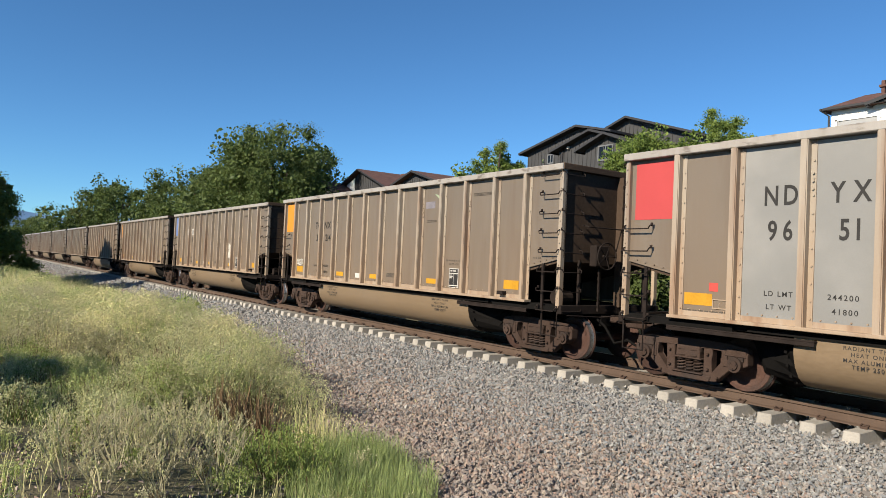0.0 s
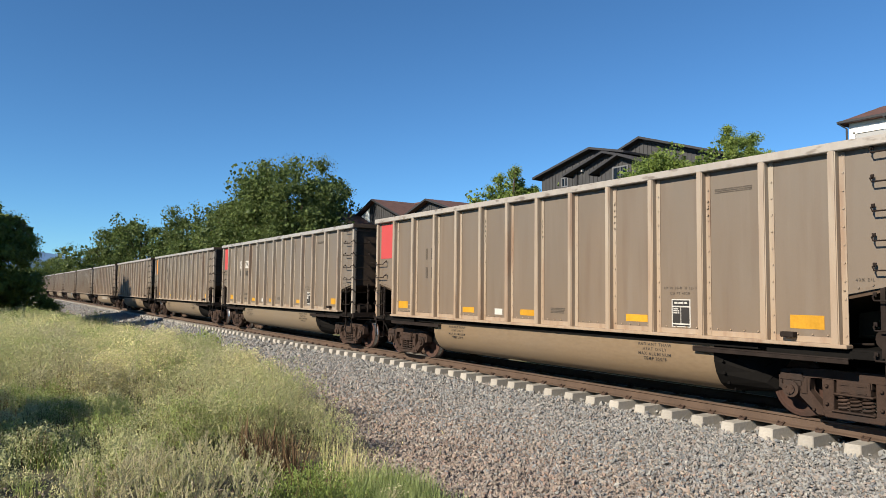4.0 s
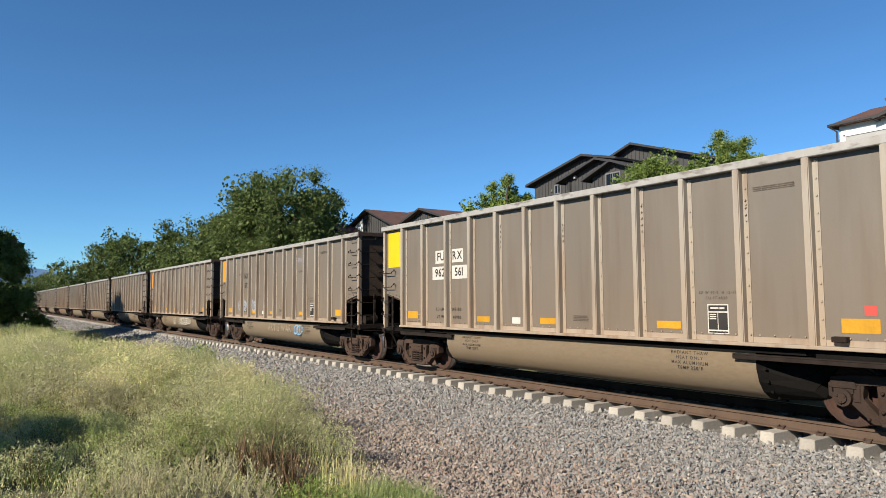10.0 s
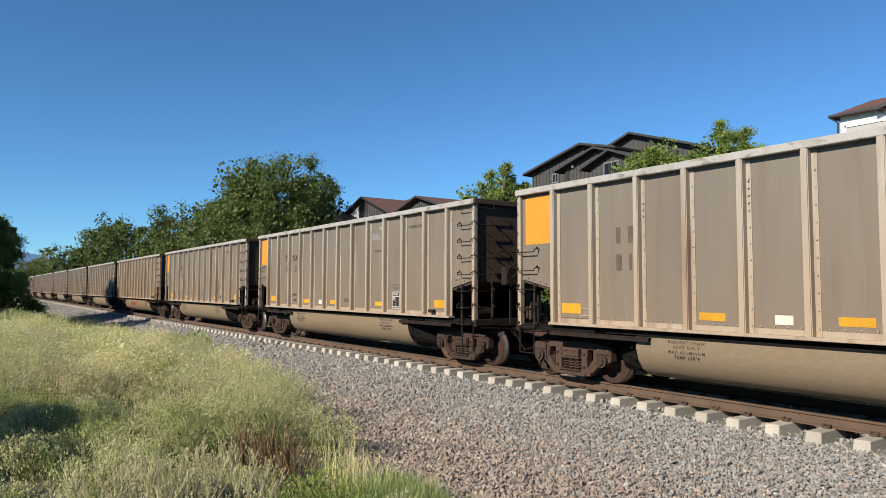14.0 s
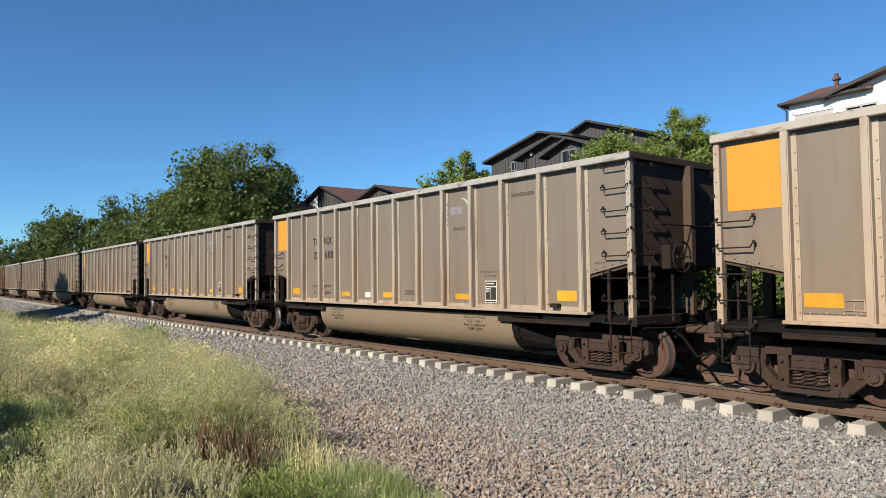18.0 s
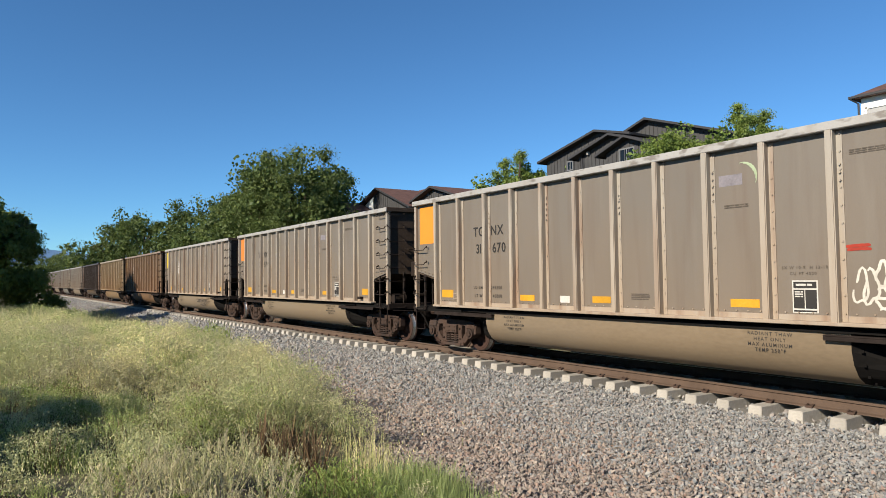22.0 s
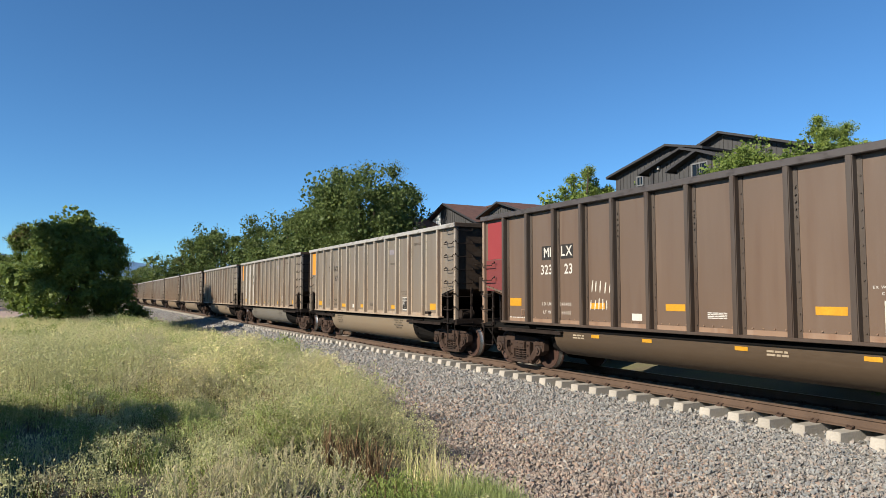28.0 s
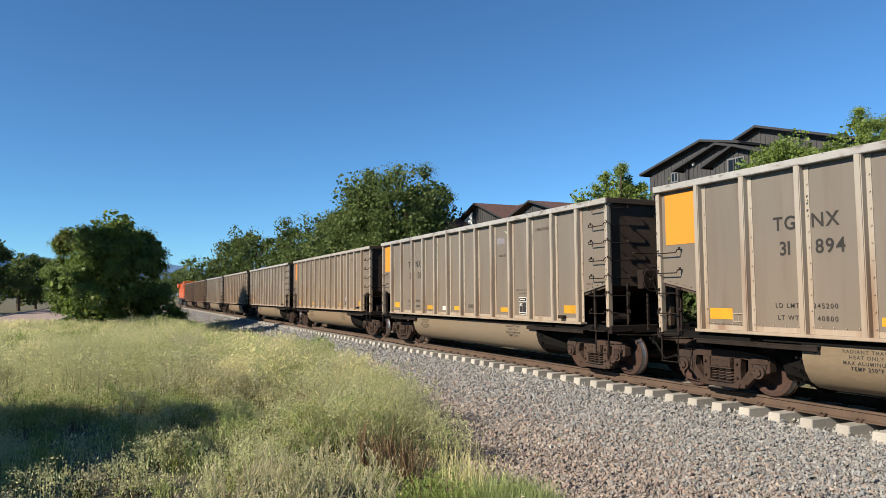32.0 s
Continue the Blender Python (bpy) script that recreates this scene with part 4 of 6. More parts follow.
    if i in (0, 9):
        plate("notice_sticker", car, P[11] + 0.66 if extra != "silver" else P[0] + 0.62, P[11] + 0.82 if extra != "silver" else P[0] + 0.78, 1.64, 1.78, "panel", "small red notice").color = (0.7, 0.1, 0.08, 1)
    if extra == "tag_small":
        scrawl(car, P[0] + 0.4, 1.76, 0.5, 0.2, "graffiti", i, 6)
    if extra == "smear":
        scrawl(car, P[8] + 0.56, 2.08, 0.5, 0.62, "graffiti", i, 15, 0.032, label="smeared whitish paint", style="hatch")
        scrawl(car, P[8] + 0.64, 1.6, 0.2, 0.42, "graffiti", i + 1, 10, 0.026, label="smeared whitish paint", style="hatch")
    if extra == "scribble":
        for k, (x, z, w, h, n, how2) in enumerate(((P[5] + 0.42, 2.0, 0.3, 0.34, 3, "loops"), (P[5] + 0.6, 1.7, 0.55, 0.3, 9, "hatch"), (P[6] + 0.58, 1.86, 0.68, 0.56, 12, "hatch"), (P[7] + 0.62, 1.86, 0.66, 0.36, 3, "loops"), (P[7] + 0.66, 1.9, 0.5, 0.25, 5, "hatch"),
                                                   (P[8] + 0.58, 1.92, 0.76, 0.66, 15, "hatch"), (P[8] + 0.58, 2.05, 0.7, 0.5, 6, "loops"), (P[10] + 0.6, 1.85, 0.6, 0.6, 11, "hatch"), (P[11] + 0.6, 2.0, 0.6, 0.6, 5, "loops"))):
            scrawl(car, x, z, w, h, "scratched", i + k, n, 0.014, style=how2)
        for k, (x, w) in enumerate(((-0.55, 0.75), (0.35, 0.95), (1.1, 0.9), (1.95, 1.2))):
            scrawl(car, x, 0.86, w, 0.24, "scratched", i + 20 + k, 8, 0.016, y=-1.463, style="hatch")
            scrawl(car, x, 0.86, w, 0.22, "scratched", i + 30 + k, 7, 0.012, y=-1.466)
    if extra == "blue_tags":
        for k, (x, w) in enumerate(((P[0] + 0.6, 0.5), (P[1] + 0.74, 0.5), (P[2] + 0.32, 0.3), (P[3] + 0.5, 0.62))):
            scrawl(car, x, 1.72 if k else 1.62, w, 0.46 if k else 0.3, "graffiti_pale" if k else "chalk", i + k, 4, 0.018 if k else 0.008, label="pale blue paint tag" if k else "thin chalk drawing")
        scrawl(car, P[6] + 0.6, 1.72, 0.75, 0.5, "chalk", i + 5, 4, 0.009, label="thin pale chalk drawing")
        words(car, "ART IS WAR", 0.35, 0.83, 0.4, "chalk", y=-1.46, proud=0.016)
        scrawl(car, 2.3, 0.84, 0.75, 0.36, "graffiti_blue", i + 7, 3, 0.022, y=-1.463, label="light blue spray tag")
    if extra == "blue_tag":
        scrawl(car, P[2] + 0.55, 1.86, 0.6, 0.5, "graffiti_navy", i, 5, 0.013, label="blue spray tag")
        scrawl(car, P[2] + 0.45, 2.3, 0.2, 0.12, "graffiti_navy", i + 2, 1, 0.02, label="blue spray tag")
        scrawl(car, P[2] + 0.52, 1.6, 0.5, 0.14, "graffiti_navy", i + 3, 3, 0.011, label="blue spray tag")
        scrawl(car, P[5] + 0.45, 0.8, 0.6, 0.42, "graffiti", i, 3, 0.014, y=-1.463, label="white spray tag")
        scrawl(car, 1.75, 0.8, 2.6, 0.36, "graffiti", i + 4, 13, 0.014, y=-1.463, label="white spray lettering that cannot be read")
    if extra == "red_scrawl":
        for k, (x, w, n) in enumerate(((-1.72, 0.55, 6), (-1.06, 0.4, 4), (-0.38, 0.72, 8))):
            scrawl(car, x, 0.80, w, 0.27, "graffiti_red", i + k, n, 0.02, y=-1.463, label="red painted strokes", style="strokes")
            scrawl(car, x, 0.80, w * 0.9, 0.2, "graffiti_red", i + 7 + k, n // 2, 0.014, y=-1.464, label="red painted strokes")
    if extra == "white_tag":
        scrawl(car, P[10] + 0.38, 1.7, 0.26, 0.5, "graffiti", i, 2, 0.02)
        scrawl(car, P[10] + 0.72, 1.86, 0.4, 0.4, "graffiti", i + 2, 3, 0.022)
        scrawl(car, P[10] + 0.74, 1.5, 0.4, 0.22, "graffiti", i + 3, 3, 0.018)
        scrawl(car, P[10] + 0.3, 2.25, 0.34, 0.1, "graffiti_red", i + 1, 2, 0.03, label="faded red spray mark", style="hatch")
    if extra == "dark_tag":
        scrawl(car, P[1] + 0.46, 1.52, 0.55, 0.3, "letter", i, 5, 0.012, label="dark paint tag")
        scrawl(car, 1.1, 0.82, 0.8, 0.16, "letter", i + 2, 3, 0.014, y=-1.463, label="dark paint tag")
        scrawl(car, 2.1, 0.76, 1.3, 0.36, "letter", i, 6, 0.013, y=-1.463, label="dark paint tag")
    if extra == "dark":
        scrawl(car, P[3] + 0.56, 2.06, 0.72, 0.28, "graffiti", i, 5, 0.02, label="white painted strokes", style="strokes")
        scrawl(car, P[3] + 0.56, 1.68, 0.8, 0.26, "graffiti", i + 9, 6, 0.02, label="white painted strokes", style="strokes")


TINT_WORDS = {TAN: "dusty tan", WARM: "dusty warm tan", BROWN: "reddish brown", DARK: "dark brown", PALE: "pale dusty"}
PANEL_WORDS = {ORANGE: "orange", RED: "red", CORAL: "coral red", YELLOW: "yellow", BLUE: "blue", MAROON: "maroon", CREAM: "amber"}
train = []
proto = build_car("sheet")
for i, spec in enumerate(CARS):
    car = proto if i == 0 else copy_thing(proto, Matrix())
    train.append(car)
for i, (car, spec) in enumerate(zip(train, CARS)):
    dress(car, i, spec)
    tagged(car, "%s coal gondola with %s end panel on the rails" % (TINT_WORDS.get(spec[3], "dirty brown"), PANEL_WORDS.get(spec[2], "plain")), "rail car", "gondolas of the train")

# the locomotive pushing behind the last car


def build_loco():
    lo = new("diesel_locomotive")
    part("hood", bev(boxes((-9.5, 6.2, -0.95, 0.95, 1.55, 4.35)), 0.08), "loco", lo, "orange long hood")
    cab = part("cab", bev(boxes((6.2, 8.6, -1.52, 1.52, 1.55, 4.55)), 0.12), "loco", lo, "orange cab with dark windows")
    part("nose", bev(boxes((8.6, 10.2, -0.95, 0.95, 1.55, 3.35)), 0.12), "loco", lo)
    part("windshield", boxes((8.585, 8.625, -1.3, -0.2, 3.45, 4.15), (8.585, 8.625, 0.2, 1.3, 3.45, 4.15)), "glass", cab)
    part("side_window", boxes((6.7, 8.1, -1.535, -1.515, 3.3, 4.05)), "glass", cab)
    part("walkway", boxes((-10.4, 10.4, -1.55, 1.55, 1.35, 1.52)), "loco_dark", lo)
    part("fuel_tank", bev(boxes((-2.6, 2.6, -1.45, 1.45, 0.35, 1.33)), 0.12), "loco_dark", lo)
    part("roof_band", boxes((-9.4, 6.1, -0.9, 0.9, 4.36, 4.5)), "loco_dark", lo, "black roof band")
    part("radiator", bev(boxes((-9.2, -6.4, -1.35, 1.35, 3.6, 4.4)), 0.06), "loco", lo)
    bm = bmesh.new()
    prism(bm, [(10.3, 0.25), (10.75, 0.2), (10.4, 1.35), (10.3, 1.35)], -1.3, 1.3)
    part("plow", bm, "loco_dark", lo)
    for x in (9.9, 6.0, 2.0, -2.0, -6.0, -10.1):
        bm = bmesh.new()
        tube(bm, [(x, -1.5, 1.5), (x, -1.5, 2.5)], 0.02, 5)
        part("handrail_post", bm, "white", lo)
    for y in (-1.5, 1.5):
        bm = bmesh.new()
        tube(bm, [(-10.1, y, 2.48), (9.9, y, 2.48)], 0.018, 5)
        part("handrail", bm, "white", lo)
    for x in (-6.6, 6.6):
        tr = part("truck_frame", bev(boxes((x - 2.3, x + 2.3, -1.15, -0.95, 0.45, 0.85), (x - 2.3, x + 2.3, 0.95, 1.15, 0.45, 0.85), (x - 0.3, x + 0.3, -1, 1, 0.5, 0.9)), 0.03), "loco_dark", lo)
        for a in (-1.85, 0, 1.85):
            part("wheelset", WHEELSET, "wheel", tr, at=pose(x + a, 0, WHEEL_R))
    return tagged(lo, "orange diesel locomotive coupled behind the last car", "locomotive")


loco = build_loco()

# ---------------------------------------------------------------- ground
EDGE_X = np.array([-400, -80, -45, -28, -18, -12, -9, -6.5, -5, -3.5, 0, 20, 400.0])
EDGE_Y = np.array([7.6, 7.6, 7.4, 7.0, 6.5, 5.6, 5.0, 4.25, 3.75, 3.1, 2.4, 2.2, 2.2])


def edge(x):
    """Where the grass ends and the ballast begins."""
    return np.interp(x, EDGE_X, EDGE_Y)


def ground_z(x, y):
    """Height of the ground under (x, y)."""
    x, y = np.asarray(x, float), np.asarray(y, float)
    bed = np.interp(y, [-60, -12, -5, 0, 3, 5.5, 7.5, 9.7, 10.3, 12.7, 13.3, 16, 20, 28, 45, 80], [-0.3, -0.3, -0.25, 0.1, -0.28, -0.60, -0.58, -0.44, -0.36, -0.36, -0.44, -0.9, -0.2, 1.2, 2.2, 2.5])
    far = np.clip((-x - 25) / 25, 0, 1)                      # a ditch opens further along
    bed = bed - 0.35 * far * np.exp(-((y - 6.5) / 1.6) ** 2)
    flat = np.where((y < 2) & (y > -14), np.clip((-x - 18) / 20, 0, 1), 0)
    bed = bed * (1 - flat) + (-0.35) * flat
    bump = 0.035 * np.sin(x * 1.3 + y * 0.7) * np.sin(y * 1.1 - x * 0.4) + 0.02 * np.sin(x * 3.1) * np.sin(y * 2.7)
    return bed + bump * np.clip((9.3 - y) / 2, 0, 1) * np.clip((y + 14) / 3, 0, 1)


def ground_mesh():
    xs = np.concatenate([[-3000, -1500, -700, -400, -260, -180, -130], np.arange(-100, -40, 2.0), np.arange(-40, 12, 0.5), np.arange(12, 40, 4), [60, 120, 300, 900, 3000]])
    ys = np.concatenate([[-3000, -1200, -500, -200, -100, -60, -40, -28, -20], np.arange(-14, 15, 0.4), np.arange(15, 30, 1.5), [34, 40, 48, 60, 80, 120, 200, 400, 1000, 3000]])
    gx, gy = np.meshgrid(xs, ys, indexing="ij")
    v = np.stack([gx, gy, ground_z(gx, gy)], -1).reshape(-1, 3)
    nx, ny = len(xs), len(ys)
    i, j = np.meshgrid(np.arange(nx - 1), np.arange(ny - 1), indexing="ij")
    a = (i * ny + j).ravel()
    f = np.stack([a, a + ny, a + ny + 1, a + 1], 1)
    cx, cy = v[f].mean(1)[:, 0], v[f].mean(1)[:, 1]
    gravel = (cy > edge(cx) - 0.1) & (cy < 15.5)
    return soup("ground", v, f, ["soil", "gravel"], gravel.astype(int))


tagged(new("ground", ground_mesh()), "dry soil and grey ballast bed", "ground", kind="structure")

# mountains on the horizon


def ridge(name, az0, az1, dist, heights, label):
    k = len(heights)
    pts = []
    for i, h in enumerate(heights):
        a = radians(az0 + (az1 - az0) * i / (k - 1))
        pts.append((-math.sin(a) * dist, math.cos(a) * dist, h))
    bm = bmesh.new()
    lo = [bm.verts.new((x, y, -40)) for x, y, z in pts]
    hi = [bm.verts.new(p) for p in pts]
    back = [bm.verts.new((x * 1.3, y * 1.3, -40)) for x, y, z in pts]
    for i in range(k - 1):
        bm.faces.new((lo[i], lo[i + 1], hi[i + 1], hi[i]))
        bm.faces.new((hi[i], hi[i + 1], back[i + 1], back[i]))
    return tagged(part(name, bm, "mountain"), label, "mountain", kind="structure")


rnd = random.Random(3)
ridge("mountain_far", 60, 150, 3200, [3200 * math.tan(radians(2.5 + 0.4 * math.sin(i * 0.7) + 0.25 * rnd.random())) for i in range(60)], "hazy blue mountain ridge on the horizon")
ridge("mountain_peak", 92.6, 100, 2700, [2700 * math.tan(radians(e)) for e in (0.5, 1.5, 2.3, 2.7, 2.9, 3.0, 3.1, 3.05, 2.8, 2.6, 2.3, 2.0, 1.5, 0.8)], "mountain peak beyond the road, haze-blue in its colour")

# road beside the line
bm = bmesh.new()
xs = [-400, -200, -120, -90, -70, -55, -44, -38]
for x0, x1 in zip(xs, xs[1:]):
    vs = [bm.verts.new((x, y, float(ground_z(x, y)) + 0.06)) for x, y in ((x0, -12.5), (x1, -12.5), (x1, -5.4), (x0, -5.4))]
    bm.faces.new(vs)
tagged(part("road", bm, "road"), "pinkish concrete road beside the grass", "road", kind="structure")
for y in (-12.7, -5.4):
    tagged(part("kerb", bev(boxes((-400, -38, y, y + 0.2, -0.5, -0.17)), 0.02), "kerb"), "low grey concrete kerb", "kerb", kind="structure")

# ---------------------------------------------------------------- track


def rail_mesh(x0, x1):
    prof = [(-0.075, -0.185), (0.075, -0.185), (0.075, -0.168), (0.02, -0.15), (0.012, -0.05), (0.036, -0.035), (0.036, -0.006), (0.028, 0), (-0.028, 0), (-0.036, -0.006), (-0.036, -0.035), (-0.012, -0.05), (-0.02, -0.15), (-0.075, -0.168)]
    bm = bmesh.new()
    a = [bm.verts.new((x0, y, z)) for y, z in prof]
    b = [bm.verts.new((x1, y, z)) for y, z in prof]
    for i in range(len(prof)):
        j = (i + 1) % len(prof)
        f = bm.faces.new((a[i], a[j], b[j], b[i]))
        f.material_index = 1 if i == 7 else 0
    bmesh.ops.recalc_face_normals(bm, faces=list(bm.faces))
    me = bpy.data.meshes.new("rail")
    bm.to_mesh(me)
    bm.free()
    me.materials.append(M["rail"])
    me.materials.append(M["railtop"])
    return me


for s in (-1, 1):
    tagged(new("rail", rail_mesh(-420, 60)), "rust-brown steel rail with a worn head", "rail", "rails of the track", "structure").location = (0, TRACK_Y + s * 0.752, 0)


def tie_mesh():
    bm = bmesh.new()
    lo, hi = -0.42, -0.19
    y0, y1 = -1.3, 1.3
    v = [bm.verts.new(p) for p in ((-0.125, y0, lo), (0.125, y0, lo), (0.125, y1, lo), (-0.125, y1, lo), (-0.105, y0 + 0.02, hi), (0.105, y0 + 0.045, hi), (0.105, y1 - 0.03, hi), (-0.105, y1 - 0.03, hi))]
    for f in ((0, 3, 2, 1), (4, 5, 6, 7), (0, 1, 5, 4), (1, 2, 6, 5), (2, 3, 7, 6), (3, 0, 4, 7)):
        bm.faces.new([v[i] for i in f])
    bev(bm, 0.012)
    me = bpy.data.meshes.new("tie")
    bm.to_mesh(me)
    bm.free()
    me.materials.append(M["tie"])
    return me


TIE = tie_mesh()
bm = bmesh.new()
for s in (-1, 1):
    for q in (-1, 1):
        y = s * 0.752 + q * 0.11
        tube(bm, [(-0.05, y, -0.15), (-0.05, y - q * 0.05, -0.13), (0.0, y - q * 0.055, -0.145), (0.05, y - q * 0.04, -0.135), (0.05, y + q * 0.03, -0.16)], 0.012, 5)
        box(bm, -0.05, 0.05, y - 0.03, y + 0.045, -0.19, -0.155)
CLIPS = bpy.data.meshes.new("rail_clips")
bm.to_mesh(CLIPS)
bm.free()
CLIPS.materials.append(M["clip"])
track = tagged(new("track_ties"), "pale concrete ties with steel clips in the ballast", "track", kind="structure")
rnd = random.Random(5)
for k in range(260):
    x = 7.93 - 0.62 * k
    tie = part("tie", TIE, "tie", track, at=pose(x + rnd.uniform(-0.015, 0.015), TRACK_Y + rnd.uniform(-0.035, 0.035), rnd.uniform(-0.01, 0.008), 0, 0, rnd.uniform(-1.2, 1.2)))
    if k < 130:
        part("rail_clip", CLIPS, "clip", tie)

# ---------------------------------------------------------------- ballast stones
gen = np.random.default_rng(11)
OCTA = np.array([(1, 0, 0), (-1, 0, 0), (0, 1, 0), (0, -1, 0), (0, 0, 1), (0, 0, -1)], float)
OCTA_F = np.array([(0, 2, 4), (2, 1, 4), (1, 3, 4), (3, 0, 4), (2, 0, 5), (1, 2, 5), (3, 1, 5), (0, 3, 5)])


def rotations(n):
    q = gen.normal(size=(n, 4))
    q /= np.linalg.norm(q, axis=1, keepdims=True)
    w, x, y, z = q.T
    return np.stack([1 - 2 * (y * y + z * z), 2 * (x * y - z * w), 2 * (x * z + y * w), 2 * (x * y + z * w), 1 - 2 * (x * x + z * z), 2 * (y * z - x * w), 2 * (x * z - y * w), 2 * (y * z + x * w), 1 - 2 * (x * x + y * y)], 1).reshape(n, 3, 3)


def stones(xr, yr, per_m2, size, skip_track=True):
    n = int((xr[1] - xr[0]) * (yr[1] - yr[0]) * per_m2)
    x, y = gen.uniform(*xr, n), gen.uniform(*yr, n)
    ok = y > edge(x) - 0.15 - 0.5 * gen.random(n) ** 2
    x, y = x[ok], y[ok]
    n = len(x)
    s = size * gen.uniform(0.55, 1.35, n) * np.where(gen.random(n) < 0.02, 1.6, 1)
    shape = OCTA[None] * gen.uniform(0.7, 1.25, (n, 6, 1)) + 0.22 * gen.normal(size=(n, 6, 3))
    shape = shape * (np.stack([gen.uniform(0.9, 1.35, n), gen.uniform(0.7, 1.05, n), gen.uniform(0.5, 0.85, n)], 1)[:, None])
    v = np.einsum("nij,nkj->nki", rotations(n), shape) * s[:, None, None] * 0.55
    z = ground_z(x, y) + 0.010 + gen.uniform(-0.02, 0.03, n)
    v += np.stack([x, y, z], 1)[:, None]
    f = (OCTA_F[None] + 6 * np.arange(n)[:, None, None]).reshape(-1, 3)
    return v.reshape(-1, 3), f


def merge(*lots):
    vs, fs, o = [], [], 0
    for v, f in lots:
        vs.append(v)
        fs.append(f + o)
        o += len(v)
    return np.concatenate(vs), np.concatenate(fs)


lots = merge(stones((-9, -0.6), (2.6, 10.25), 1050, 0.046), stones((-13, -9), (3.8, 10.25), 720, 0.054), stones((-22, -13), (4.6, 10.25), 430, 0.066), stones((-42, -22), (6.0, 10.25), 150, 0.10),
             stones((-90, -42), (6.5, 10.3), 60, 0.15), stones((-0.6, 14), (2.2, 10.25), 50, 0.12), stones((-170, -90), (6.5, 10.3), 18, 0.24))
v, f = lots
cent = v.reshape(-1, 6, 3).mean(1)
upper = cent[:, 1] + gen.normal(size=len(cent)) * 1.1 > 7.2
for pick, key, label in ((upper, "stone", "loose blue-grey crushed ballast stones"), (~upper, "stone_warm", "loose pinkish grey ballast stones")):
    vv = v.reshape(-1, 6, 3)[pick]
    ff = (OCTA_F[None] + 6 * np.arange(len(vv))[:, None, None]).reshape(-1, 3)
    tagged(new("ballast_stones", soup("ballast_stones", vv.reshape(-1, 3), ff, [key])), label, "ballast", kind="stuff")
keep_edge, EDGE_Y = EDGE_Y, EDGE_Y - 4.0                  # some stones lie on the soil beside the bed
v, f = stones((-7, 1.5), (-1.5, 3.4), 60, 0.04)
EDGE_Y = keep_edge
tagged(new("soil_stones", soup("soil_stones", v, f, ["stone_warm"])), "loose small stones on the bare soil", "gravel", kind="stuff")
v, f = stones((-22, 4), (10.2, 12.8), 70, 0.075)
tagged(new("crib_stones", soup("crib_stones", v, f, ["stone"])), "crushed stones between the ties", "ballast", kind="stuff")

# ---------------------------------------------------------------- plants


def blades(x, y, h, w, lean, z=None, curl=0.35):
    """Grass blades as two-piece tapering strips."""
    n = len(x)
    z = ground_z(x, y) if z is None else z
    a = gen.uniform(0, 2 * np.pi, n)
    d = np.stack([np.cos(a), np.sin(a), 0 * a], 1)
    side = np.stack([-np.sin(a), np.cos(a), 0 * a], 1) * w[:, None] / 2
    p0 = np.stack([x, y, z], 1)
    up = np.array([0, 0, 1.0])
    ln = (lean * gen.uniform(0.2, 1.4, n))[:, None]
    p1 = p0 + (up * 0.55 + d * ln * 0.35) * h[:, None]
    p2 = p0 + (up * (1 - curl * ln) + d * ln) * h[:, None]
    v = np.stack([p0 - side, p0 + side, p1 + side * 0.8, p1 - side * 0.8, p2 + side * 0.15, p2 - side * 0.15], 1)
    f = np.array([(0, 1, 2, 3), (3, 2, 4, 5)])[None] + 6 * np.arange(n)[:, None, None]
    return v.reshape(-1, 3), f.reshape(-1, 4)


def leaves(c, size, thin=0.28, upright=0.0):
    """Small leaves at the points c, turned at random or standing more or less upright."""
    n = len(c)
    s = (size * gen.uniform(0.6, 1.4, n))[:, None]
    d, e = gen.normal(size=(n, 3)), gen.normal(size=(n, 3))
    d /= np.linalg.norm(d, axis=1, keepdims=True)
    d = d * (1 - upright) + np.array([0, 0, upright * 1.3])
    d /= np.linalg.norm(d, axis=1, keepdims=True)
    w = np.cross(d, e)
    w /= np.linalg.norm(w, axis=1, keepdims=True)
    k = np.cross(d, w) * s * 0.06
    v = np.stack([c - d * s / 2, c + w * s * thin + k, c + d * s / 2, c - w * s * thin + k], 1)
    f = np.array([(0, 1, 2, 3)])[None] + 4 * np.arange(n)[:, None, None]
    return v.reshape(-1, 3), f.reshape(-1, 4)


def scatter(n, xr, yr, keep=None):
    x, y = gen.uniform(*xr, n), gen.uniform(*yr, n)
    ok = y < edge(x) + 0.25 * gen.normal(size=n) ** 3
    if keep is not None:
        ok &= keep(x, y)
    return x[ok], y[ok]


def patchy(x, y, s, ph):
    return 0.5 + 0.25 * (np.sin(x * s + ph) + np.sin(y * s * 1.3 + 2 * ph) * np.cos(x * s * 0.6 - ph))


def grass_lot(n, xr, yr, hr, wr, lean, ph=None, s=0.9, cut=0.5):
    x, y = scatter(n, xr, yr, None if ph is None else (lambda a, b: patchy(a, b, s, ph) > cut * gen.random(len(a)) * 2))
    k = len(x)
    far = np.clip(-x / 20, 0.6, 2.4)
    return blades(x, y, gen.uniform(*hr, k), gen.uniform(*wr, k) * far, np.full(k, lean))


